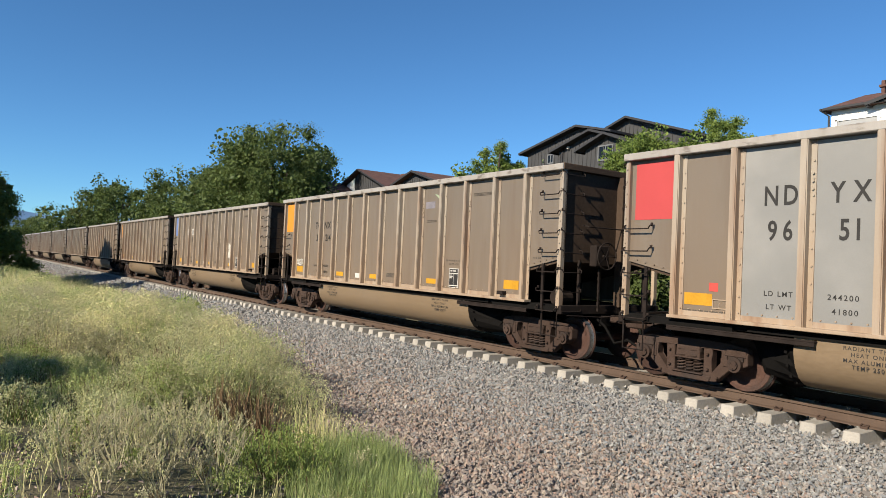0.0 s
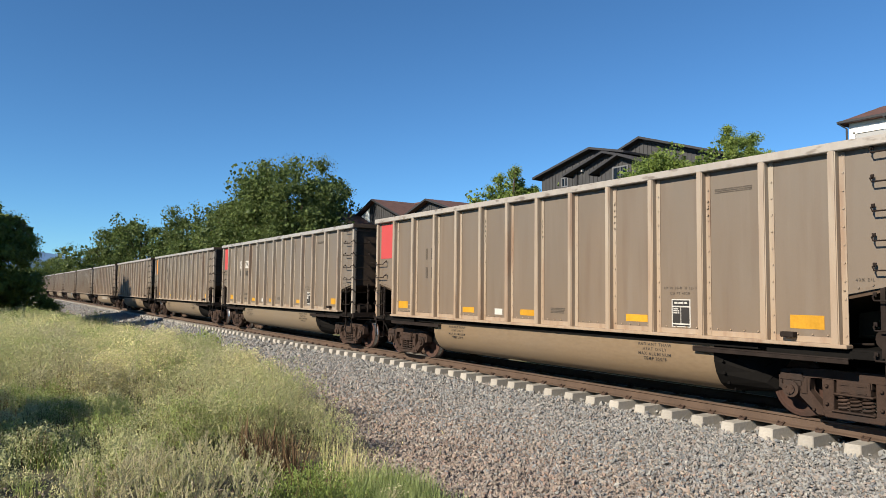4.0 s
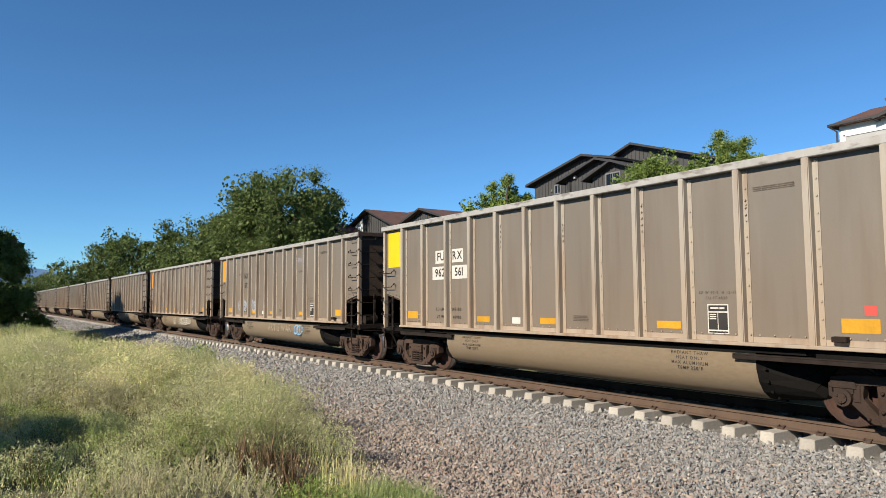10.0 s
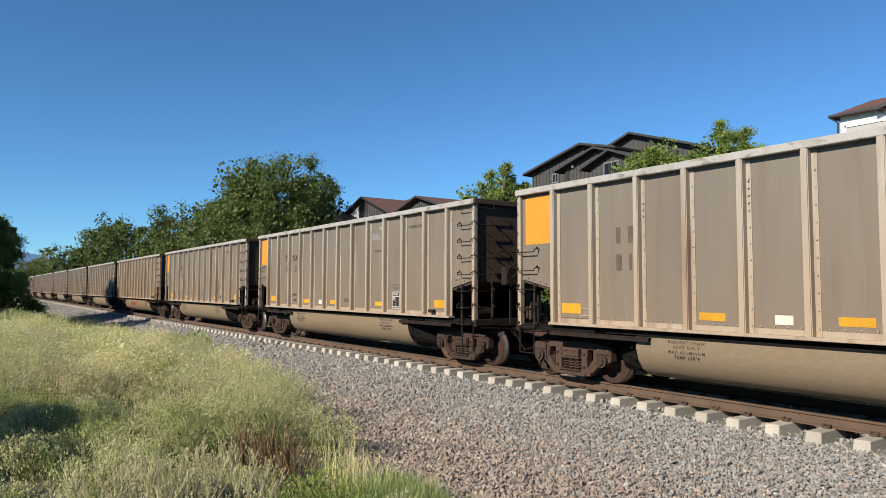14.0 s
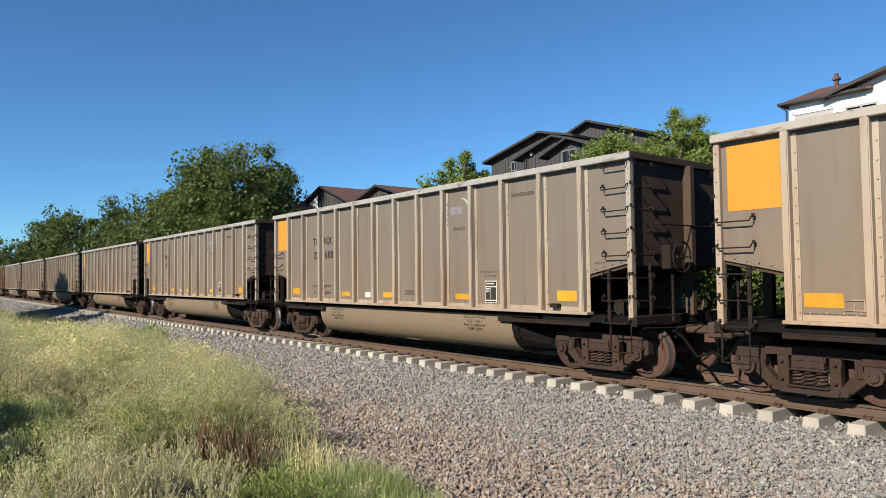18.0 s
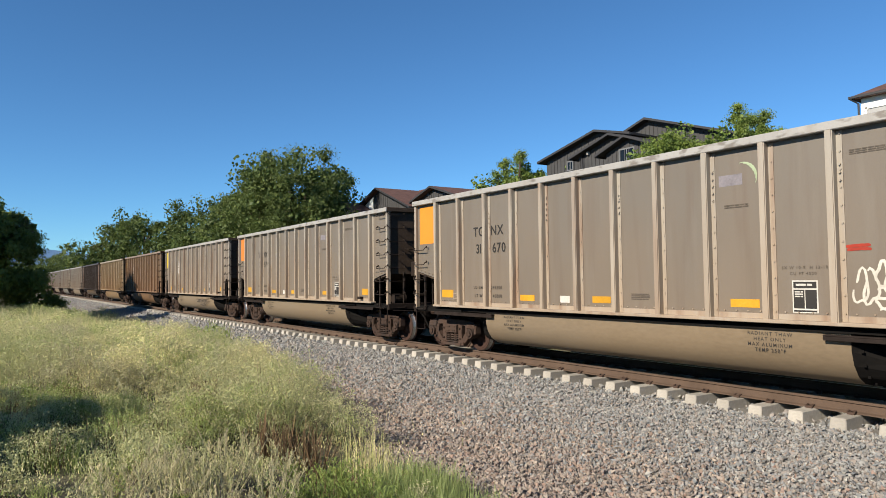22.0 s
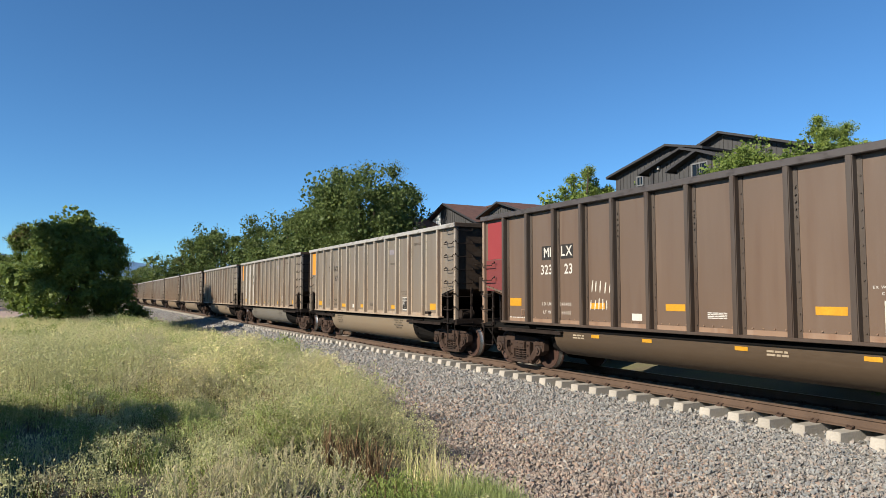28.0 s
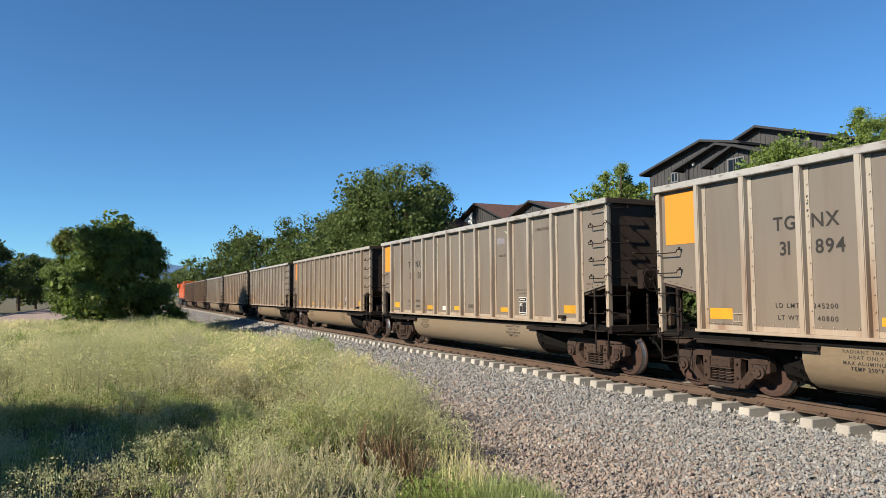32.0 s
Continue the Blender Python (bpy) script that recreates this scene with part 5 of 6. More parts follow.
def weed(cx, cy, r, h, n_stem, n_leaf, leaf):
    """A bushy weed: thin stems that fork, with small leaves and heads along them. Returns stems, leaves, heads."""
    a = gen.uniform(0, 2 * np.pi, n_stem)
    rr = r * np.sqrt(gen.random(n_stem))
    bx, by = cx + rr * 0.35 * np.cos(a), cy + rr * 0.35 * np.sin(a)
    tip = np.stack([cx + rr * np.cos(a), cy + rr * np.sin(a), ground_z(cx, cy) + h * gen.uniform(0.6, 1.05, n_stem) * (1 - 0.45 * (rr / r) ** 2)], 1)
    base = np.stack([bx, by, ground_z(bx, by)], 1)
    side = np.stack([-np.sin(a), np.cos(a), 0 * a], 1) * 0.004
    mid = base * 0.45 + tip * 0.55 + np.stack([0 * a, 0 * a, 0.06 * h + 0 * a], 1)
    sv = np.stack([base - side, base + side, mid + side, mid - side, tip + side * 0.4, tip - side * 0.4], 1).reshape(-1, 3)
    sf = (np.array([(0, 1, 2, 3), (3, 2, 4, 5)])[None] + 6 * np.arange(n_stem)[:, None, None]).reshape(-1, 4)
    k = gen.integers(0, n_stem, n_leaf)
    t = gen.random(n_leaf)[:, None] ** 0.6
    c = base[k] * (1 - t) + tip[k] * t + gen.normal(size=(n_leaf, 3)) * 0.035 * r / 0.6
    k = gen.integers(0, n_stem, n_leaf // 3)
    heads = tip[k] + gen.normal(size=(n_leaf // 3, 3)) * np.array([0.05, 0.05, 0.035])
    return (sv, sf), leaves(c, leaf * 1.5, 0.14, 0.5), leaves(heads, leaf * 0.9, 0.22, 0.4)


lots = {"straw": [], "grass": [], "sage": [], "bloom": [], "stem": [], "pale_stem": [], "fresh": [], "fine": []}
# open meadow
lots["straw"] += [grass_lot(3600, (-16, -9.0), (-6, 6.5), (0.2, 0.5), (0.003, 0.006), 0.35, 0.4), grass_lot(44000, (-64, -14), (-9, 7.6), (0.35, 0.8), (0.005, 0.010), 0.3, 1.7, 0.4)]
lots["grass"] += [grass_lot(5000, (-16, -8.0), (-5, 6.0), (0.12, 0.34), (0.003, 0.007), 0.5, 2.6), grass_lot(24000, (-64, -16), (-9, 7.6), (0.25, 0.56), (0.006, 0.012), 0.4, 0.2, 0.4)]


def undergrowth(n, xr, yr, size, top, heads=1.35):
    """Small leaves close to the ground, taller in patches."""
    x, y = scatter(n, xr, yr)
    h = top * (0.35 + 0.75 * patchy(x, y, 0.9, 3.1) + 0.3 * patchy(x, y, 2.7, 0.7))
    u = gen.random(len(x))
    c = np.stack([x, y, ground_z(x, y) + h * u ** 0.75], 1)
    pale = patchy(x, y, 0.55, 1.3) + 0.3 * gen.normal(size=len(x)) + 0.25 * u
    for key, ok in (("bloom", pale > heads), ("straw", (pale <= heads) & (pale > 0.66)), ("sage", (pale <= 0.66) & (pale > 0.42)), ("grass", (pale <= 0.42) & (pale > 0.1)), ("fresh", pale <= 0.1)):
        if ok.any():
            lots[key].append(leaves(c[ok], size * 1.25, 0.15, 0.6))


undergrowth(16000, (-64, -20), (-9, 7.7), 0.07, 0.3, 9.0)
undergrowth(12000, (-20, -9), (-5, 6.6), 0.042, 0.16)
undergrowth(8000, (-9.5, -6.3), (-3, 5.0), 0.03, 0.15, 9.0)
undergrowth(2600, (-6.3, -3), (-3, 4.0), 0.024, 0.09, 9.0)


def clump(key, cx, cy, r, n, hr, wr, lean):
    a, q = gen.uniform(0, 2 * np.pi, n), r * np.sqrt(gen.random(n))
    lots[key].append(blades(cx + q * np.cos(a), cy + q * np.sin(a), gen.uniform(*hr, n), gen.uniform(*wr, n), np.full(n, lean)))


def put(x, y, r, h, n_stem, n_leaf, leaf, lv="sage", hd="bloom", st="stem"):
    s, l, b = weed(x, y, r, h, n_stem, n_leaf, leaf)
    lots[st].append(s), lots[lv].append(l), lots[hd].append(b)


def dome(x, y, r, h, n, leaf, lv="sage", hd="bloom", share=0.3):
    """A rounded weed: leaves thick on its outside, seed heads scattered over the top, short stems inside."""
    a, t = gen.uniform(0, 2 * np.pi, n), gen.random(n)
    q = np.sqrt(t)                                        # 0 at the top, 1 at the rim
    d = 0.62 + 0.42 * gen.random(n) ** 0.6
    lump = 1 + 0.16 * np.sin(a * 3 + x * 7) + 0.12 * np.sin(a * 5 + y * 9)
    z0 = float(ground_z(x, y))
    c = np.stack([x + r * q * d * lump * np.cos(a), y + r * q * d * lump * np.sin(a), z0 + h * d * np.sqrt(1 - t * 0.96) * (0.9 + 0.1 * lump) * gen.uniform(0.85, 1.12, n)], 1)
    m = max(n // 16, 4)                                   # small leaves in bunches, with dark gaps between the bunches
    pick = gen.integers(0, m, n)
    c = c[pick] + gen.normal(size=(n, 3)) * leaf * 1.2
    top = (gen.random(m) < share * (1.35 - q[:m]))[pick] & (gen.random(n) < 0.55)
    lots[lv].append(leaves(c[~top], leaf * 0.95, 0.24, 0.3))
    if top.any():
        lots[hd].append(leaves(c[top] + np.array([0, 0, 0.02]), leaf * 0.7, 0.3))
    k = 22
    a, rr = gen.uniform(0, 2 * np.pi, k), r * np.sqrt(gen.random(k)) * 0.85
    lots["stem" if gen.random() < 0.4 else lv].append(blades(x + rr * 0.5 * np.cos(a), y + rr * 0.5 * np.sin(a), np.full(k, h * 1.08), np.full(k, 0.007), np.full(k, 0.35)))


# rounded weeds, some grey-green, some gone cream, thick over the meadow up to the ballast edge
for k in range(185):
    x = -8.8 - 14 * gen.random() ** 1.15
    r = gen.uniform(0.4, 1.05) * (0.65 if x > -11.5 else 1.0)
    y = float(edge(x)) - 0.2 - 0.75 * r - (abs(gen.normal()) * 2.4 if k % 2 else gen.uniform(0, 9.5))
    if x > -12.5 and y < 1.8:
        continue
    kind = ("sage", "pale_stem", "sage", "grass", "sage", "straw")[k % 6]
    dome(x, y, r, r * gen.uniform(0.8, 1.25), int((2500 if x > -13 else 2000) * (r / 0.6) ** 2), 0.027 if x > -13 else 0.035, kind, share=gen.choice([0.2, 0.4, 0.7]))
for k in range(150):                                       # low weeds in the shade
    x, y = gen.uniform(-12.5, -6.6), gen.uniform(-2.4, 1.9)
    r = gen.uniform(0.22, 0.5)
    dome(x, y, r, r * gen.uniform(0.7, 1.1), int(620 * (r / 0.35) ** 2), 0.026, ("sage", "grass", "sage", "fresh")[k % 4], share=0.1)
for k in range(110):
    x = gen.uniform(-58, -22)
    y = gen.uniform(-6, float(edge(x)))
    r = gen.uniform(0.5, 1.15)
    dome(x, y, r, r * gen.uniform(0.55, 0.9), 420, 0.085, ("sage", "grass", "sage", "straw", "fresh")[k % 5], "straw", share=0.15)
# the large round weed bush and its neighbours
for x, y, r, h in ((-9.9, 3.4, 1.0, 1.0), (-10.8, 4.0, 1.0, 0.95), (-9.3, 3.6, 0.75, 0.75), (-11.4, 3.0, 1.0, 0.85), (-12.6, 4.6, 1.1, 0.9), (-9.4, 2.4, 0.8, 0.75)):
    put(x, y, r, h, 60, 900, 0.028)
    dome(x, y, r * 0.9, h * 0.92, int(3600 * r * r) + 500, 0.028, share=0.35)
# pale branching weeds close to the camera
def spray_weed(x, y, r, h, n_stem):
    """A stiff branching weed: pale stalks that fork upwards, each twig packed with small seed heads."""
    a, q = gen.uniform(0, 2 * np.pi, n_stem), r * np.sqrt(gen.random(n_stem))
    z0 = float(ground_z(x, y))
    base = np.stack([x + 0.25 * q * np.cos(a), y + 0.25 * q * np.sin(a), np.full(n_stem, z0)], 1)
    tip = np.stack([x + q * np.cos(a), y + q * np.sin(a), z0 + h * gen.uniform(0.7, 1.05, n_stem) * (1 - 0.3 * (q / r) ** 2)], 1)
    n_twig = 6
    t = gen.uniform(0.45, 0.95, (n_stem, n_twig, 1))
    root = base[:, None] * (1 - t) + tip[:, None] * t
    out = gen.normal(size=(n_stem, n_twig, 3)) * np.array([0.05, 0.05, 0.02]) + np.array([0, 0, 0.11])
    end = root + out * gen.uniform(0.6, 1.2, (n_stem, n_twig, 1))
    p, e = np.concatenate([base, root.reshape(-1, 3)]), np.concatenate([tip, end.reshape(-1, 3)])
    w = np.concatenate([np.full(n_stem, 0.006), np.full(n_stem * n_twig, 0.0035)])
    ang = gen.uniform(0, np.pi, len(p))
    side = np.stack([np.cos(ang), np.sin(ang), 0 * ang], 1) * w[:, None]
    v = np.stack([p - side, p + side, e + side * 0.5, e - side * 0.5], 1)
    lots["pale_stem"].append((v.reshape(-1, 3), np.arange(4 * len(p)).reshape(-1, 4)))
    u = gen.random((n_stem * n_twig, 22, 1)) ** 0.7
    c = root.reshape(-1, 1, 3) * (1 - u) + end.reshape(-1, 1, 3) * u + gen.normal(size=(n_stem * n_twig, 22, 3)) * 0.0055
    pick = gen.random(n_stem * n_twig) < 0.7
    lots["bloom"].append(leaves(c[pick].reshape(-1, 3), 0.017, 0.24, 0.5))
    lots["sage"].append(leaves(c[~pick].reshape(-1, 3), 0.018, 0.2, 0.5))


for x, y in ((-5.7, 0.8), (-6.1, 1.25), (-6.2, 1.75), (-5.7, 1.5), (-5.3, 1.0), (-6.5, 1.5), (-6.1, 2.15), (-5.4, 1.9), (-6.7, 2.0), (-5.2, 1.45)):
    spray_weed(x, y, gen.uniform(0.28, 0.4), gen.uniform(0.42, 0.66), 13)
# dry twigs and a rusty-brown dead patch
for x, y in ((-7.4, 3.0), (-7.1, 3.05), (-7.7, 2.9), (-8.0, 2.75)):
    put(x, y, 0.36, 0.62, 70, 60, 0.03, "stem", "stem", "stem")
put(-10.0, 2.55, 0.35, 0.75, 60, 500, 0.03, "stem", "stem", "stem")
# fresh green weeds, straw tufts, fine green grass
for x, y in ((-5.7, 2.7), (-5.5, 2.45), (-6.0, 2.9), (-5.3, 2.75), (-5.9, 2.5)):
    put(x, y, 0.34, 0.48, 26, 700, 0.03, "fresh", "fresh")
clump("straw", -7.0, 3.6, 0.3, 120, (0.35, 0.68), (0.004, 0.008), 0.35)
clump("straw", -6.6, 3.5, 0.38, 70, (0.3, 0.55), (0.004, 0.008), 0.45)
clump("fine", -5.4, 3.4, 0.75, 2300, (0.16, 0.36), (0.003, 0.006), 0.35)
clump("fine", -4.9, 3.1, 0.7, 2000, (0.12, 0.32), (0.003, 0.006), 0.35)
clump("fine", -4.2, 2.8, 0.7, 1200, (0.1, 0.28), (0.003, 0.006), 0.35)
clump("fine", -6.1, 3.75, 0.5, 1500, (0.18, 0.4), (0.003, 0.007), 0.35)
clump("fresh", -7.9, 0.55, 0.38, 240, (0.1, 0.42), (0.003, 0.006), 0.7)
clump("fresh", -7.5, 0.95, 0.3, 140, (0.08, 0.3), (0.003, 0.006), 0.7)
clump("straw", -7.6, -0.5, 0.6, 130, (0.2, 0.5), (0.003, 0.006), 0.45)
clump("fresh", -23.5, 6.4, 0.5, 30, (0.8, 1.3), (0.02, 0.035), 0.12)
clump("straw", -5.2, 0.2, 0.7, 160, (0.12, 0.35), (0.004, 0.008), 0.5)
clump("straw", -4.6, 2.3, 0.9, 160, (0.1, 0.3), (0.004, 0.008), 0.5)
for k in range(85):                                        # low sparse weeds on the bare stony soil close by
    x = gen.uniform(-7.2, -3.0)
    y = gen.uniform(-1.8, float(edge(x)) - 0.1)
    r = gen.uniform(0.1, 0.24)
    dome(x, y, r, r * gen.uniform(0.8, 1.4), int(260 * (r / 0.17) ** 2), 0.024, ("fresh", "sage", "grass", "fresh", "pale_stem")[k % 5], share=0.12)
NAMES = {"straw": ("straw_grass", "tall dry straw-coloured grass"), "grass": ("green_grass", "fresh green grass blades"), "sage": ("weed_leaves", "grey-green weeds along the ballast edge"),
         "bloom": ("weed_heads", "cream seed heads on the weeds"), "stem": ("weed_stems", "thin brown weed stems"),
         "pale_stem": ("pale_weed_stems", "pale branching weed stems"), "fresh": ("fresh_weeds", "fresh bright green weeds and tufts"), "fine": ("fine_grass", "fine blue-green grass at the ballast edge")}
for key, ls in lots.items():
    v, f = merge(*ls)
    tagged(new(NAMES[key][0], soup(NAMES[key][0], v, f, [key])), NAMES[key][1], "weeds" if "weed" in NAMES[key][0] else "grass", kind="stuff")

# ---------------------------------------------------------------- trees


def tree(x, y, height, width, crown_from, n_leaf, leaf, mat, label, seed, clumps=40, squash=1.0, name="tree", depth=None, full=False, dry=()):
    """A tapered trunk with limbs, and a crown of leaf clumps with an uneven outline and gaps."""
    rg = np.random.default_rng(seed)
    rr = random.Random(seed)
    z0 = float(ground_z(x, y)) - 0.1
    ob = new(name)
    ob.location = (x, y, z0)
    depth = depth or width
    ch = height - crown_from
    # the crown is a union of lobes, so that its outline is uneven
    n_lobe = max(4, clumps // 9)
    lobes = [(0, 0, crown_from + ch * (0.4 if full else 0.5), width * (0.43 if full else 0.36), depth * (0.43 if full else 0.36), ch * (0.5 if full else 0.42))]
    for k in range(n_lobe):
        a = 2 * math.pi * (k + rg.uniform(-0.3, 0.3)) / n_lobe
        zc = rg.uniform(0.12, 0.7) if full else rg.uniform(0.22, 0.78)
        q = (0.30 if full else 0.30) * (1.15 - abs(zc - (0.2 if full else 0.42)))
        s = rg.uniform(0.16, 0.24) if full else rg.uniform(0.20, 0.30)
        lobes.append((math.cos(a) * width * q, math.sin(a) * depth * q, crown_from + ch * zc, width * s, depth * s, ch * s * 0.85))
    lobes.append((rg.uniform(-0.12, 0.12) * width, 0, crown_from + ch * 0.76, width * 0.24, depth * 0.24, ch * 0.24))
    cents, rads = [], []
    for k in range(clumps):
        lx, ly, lz, ra, rb, rc = lobes[k % len(lobes)] if k % 4 else lobes[0]
        u = rg.normal(size=3)
        u = u / np.linalg.norm(u) * rg.uniform(0.6, 0.92)
        cents.append((lx + u[0] * ra, ly + u[1] * rb, max(lz + u[2] * rc, crown_from + 0.05 * ch)))
        rads.append(rg.uniform(0.09, 0.18) * min(width, ch) * (40 / max(clumps, 40)) ** 0.25)
    cents, rads = np.array(cents), np.array(rads)
    heart = np.array([0, 0, crown_from + ch * 0.45])
    for _ in range(5):                                    # no clump stands off by itself
        gap = np.linalg.norm(cents[:, None] - cents[None], axis=2)
        lone = np.sort(gap, axis=1)[:, 1:4].mean(axis=1) > 1.35 * rads
        cents[lone] = heart + (cents[lone] - heart) * 0.86
    bm = bmesh.new()
    r0 = 0.035 * height * squash
    rings = []
    fork = crown_from + ch * 0.45
    pts = [Vector((0, 0, 0)), Vector((rr.uniform(-.1, .1), rr.uniform(-.1, .1), max(crown_from, 0.5) * 0.6)), Vector((rr.uniform(-.3, .3), rr.uniform(-.3, .3), fork)), Vector((rr.uniform(-.5, .5), rr.uniform(-.5, .5), crown_from + ch * 0.66))]
    for p, r in zip(pts, (r0, r0 * 0.8, r0 * 0.5, r0 * 0.12)):
        rings.append([bm.verts.new(p + Vector((math.cos(a) * r, math.sin(a) * r, 0))) for a in [2 * math.pi * q / 8 for q in range(8)]])
    for a, b in zip(rings, rings[1:]):
        for q in range(8):
            bm.faces.new((a[q], a[(q + 1) % 8], b[(q + 1) % 8], b[q]))
    part("trunk", bm, "bark", ob)
    for k in range(0, clumps, max(3, clumps // 8)):
        bm = bmesh.new()
        st = pts[1].lerp(pts[3], rr.uniform(0.05, 0.75))
        en = Vector(cents[k])
        tube(bm, [st, st.lerp(en, 0.5) + Vector((0, 0, 0.06 * ch)), en], r0 * 0.16, 5)
        part("limb", bm, "bark", ob)
    def sphere(n):
        c = rg.normal(size=(n, 3))
        return c / np.linalg.norm(c, axis=1, keepdims=True)

    # fine leaves in the outer part of every clump, denser on top, with a few loose sprays
    n_each = n_leaf // clumps
    kk = np.repeat(np.arange(clumps), n_each)
    u = sphere(len(kk))
    c = u * (rads[kk] * (0.3 + 0.62 * rg.random(len(kk)) ** 0.7))[:, None]
    c[:, 2] *= 0.75
    c += cents[kk]
    ok = c[:, 2] > 0.1
    c, kk = c[ok], kk[ok]
    dead = np.zeros(len(c), bool)
    for fx, fz, rr2 in dry:
        dead |= ((c[:, 0] - fx) ** 2 + (c[:, 2] - fz) ** 2 < rr2 ** 2) & (rg.random(len(c)) < 0.6)
    v, f = leaves(c[~dead], leaf * 0.68, 0.3, -0.15)
    crown = part("crown", soup("crown", v, f, [mat]), mat, ob)
    if dead.any():
        v, f = leaves(c[dead], leaf * 0.7, 0.12, 0.2)
        part("dead_twigs", soup("dead_twigs", v, f, ["leaf_dry"]), "leaf_dry", crown, "dry brown twigs")
    # the close foliage inside, which lets no sky through
    n_in = n_leaf // 7
    kk = rg.integers(0, clumps, n_in)
    c = sphere(n_in) * (rads[kk] * 0.6 * rg.random(n_in) ** 0.5)[:, None] * 0.75 + cents[kk]
    lo = np.array(lobes)[rg.integers(0, len(lobes), n_in // 2)]
    c = np.concatenate([c, sphere(len(lo)) * lo[:, 3:] * (0.66 * rg.random(len(lo)) ** 0.4)[:, None] + lo[:, :3]])
    v, f = leaves(c[c[:, 2] > 0.25], leaf * 1.9, 0.4)
    part("inner_foliage", soup("inner_foliage", v, f, [mat]), mat, ob)
    return tagged(ob, label, "tree")


def at_az(az, dist):
    return -math.sin(radians(az)) * dist, math.cos(radians(az)) * dist


def row(az, dist, el, width, n, leaf, mat, label, seed, clumps, base=0.6, name="tree", full=False, dry=()):
    """A tree seen at that bearing, its top at that elevation from the eye."""
    x, y = at_az(az, dist)
    h = dist * math.tan(radians(el)) + EYE_Z - float(ground_z(x, y)) + 0.1
    return tree(x, y, h * 1.07, width * 1.14, base, n, leaf, mat, label, seed, clumps, name=name, full=full, dry=dry)


row(68.9, 60, 11.3, 11.4, 98000, 0.15, "leaf", "tall broad green elm behind the train", 1, 230, 1.5)
row(65.4, 63, 9.8, 6.0, 22000, 0.15, "leaf", "tall broad green elm behind the train", 2, 46, 1.5)
row(71.2, 62, 10.6, 5.6, 22000, 0.15, "leaf", "tall broad green elm behind the train", 3, 46, 1.5)
ROW = "dense green tree in the row behind the train"
for k, (az, d, el, w, m) in enumerate(((72.4, 64, 8.4, 8.0, "leaf_dark"), (74.2, 72, 7.5, 8.5, "leaf"), (76.1, 80, 7.3, 8.5, "leaf_dark"), (77.5, 88, 6.0, 6.5, "leaf"), (80.1, 94, 5.9, 8.0, "leaf"), (81.6, 104, 6.0, 7.0, "leaf_dark"),
                                       (83.5, 146, 3.3, 12.0, "leaf"), (85.3, 185, 2.4, 14.0, "leaf_dark"), (86.8, 230, 2.0, 17.0, "leaf"), (88.4, 280, 1.7, 22, "leaf_dark"))):
    row(az, d, el, w, 26000 if d < 120 else 9000, 0.17 if d < 120 else 0.3, m, ROW, 20 + k, 84, 0.4, dry=((-0.5, 8.5, 1.5),) if k == 5 else ())
for az, el, w in ((52.2, 8.8, 2.2), (51.2, 9.7, 2.3), (50.3, 10.2, 2.4), (49.2, 9.9, 2.2), (48.2, 9.2, 2.0)):
    row(az, 38, el - 0.15, w, 9000, 0.085, "leaf_bright", "bright green young tree beside the houses", 41 + int(az), 40, 3.0)
row(45.9, 30.5, 9.35, 0.7, 900, 0.09, "leaf_bright", "thin green sapling beside the dark house", 40, 14, 3.5, name="sapling")
for k, (az, d, el, w) in enumerate(((39.0, 27.5, 10.2, 2.4), (37.6, 27.8, 11.2, 2.5), (36.0, 28, 12.2, 2.8), (34.3, 27.5, 11.4, 2.4), (32.6, 28, 12.6, 3.2), (31.1, 28.4, 11.6, 2.4))):
    row(az, d, el, w, 20000, 0.075, "leaf_bright", "bright green leafy tree in front of the dark house", 50 + k, 46, 3.0)
tree(-61, -0.7, 10.3, 10.4, 0.1, 84000, 0.2, "leaf_bush", "broad green tree leafy down to the ground with dry twigs", 61, 240, name="bushy_tree", full=True, dry=((0.3, 7.6, 1.0), (0.8, 6.6, 0.7)))
for k, (az, d, el, w) in enumerate(((96.6, 130, 3.3, 9), (98.4, 120, 4.6, 10), (95.6, 150, 2.8, 8), (101, 110, 4.5, 10))):
    row(az, d, el, w, 9000, 0.36, "leaf_dark", "dark tree on the far side of the road", 70 + k, 30, 0.3)
for k, (x, h) in enumerate(((-3.2, 3.3), (-4.7, 3.9), (-6.6, 5.0), (-7.6, 5.5), (-8.7, 5.7), (-9.9, 4.8), (-11.4, 2.6))):
    tree(x, -6.5, h, 3.4, 0.1, 12000, 0.25, "leaf_dark", "dense shrub beside the meadow", 90 + k, 60, name="shrub", full=True)
tree(-45.5, -13.4, 14.8, 9.0, 9.0, 12000, 0.36, "leaf_dark", "tall narrow tree across the road", 95, 40, full=True)
tree(-54.0, -13.6, 15.6, 7.5, 9.0, 12000, 0.36, "leaf_dark", "tall narrow tree across the road", 96, 40, full=True)

# a loose hedge of shrubs behind the track, seen in the gaps between the cars
for k in range(14):
    tree(-32 + 2.9 * k + 0.7 * math.sin(k * 2.1), 18.6 + 0.8 * math.sin(k * 1.3), (3.6 + 0.5 * math.sin(k * 3.7) if k < 6 else 6.0), 3.6 if k < 6 else 4.8, 0.1, 5000 if k < 6 else 11000, 0.15, "leaf", "green shrub behind the track", 120 + k, 40, name="shrub", full=True)

# ---------------------------------------------------------------- houses


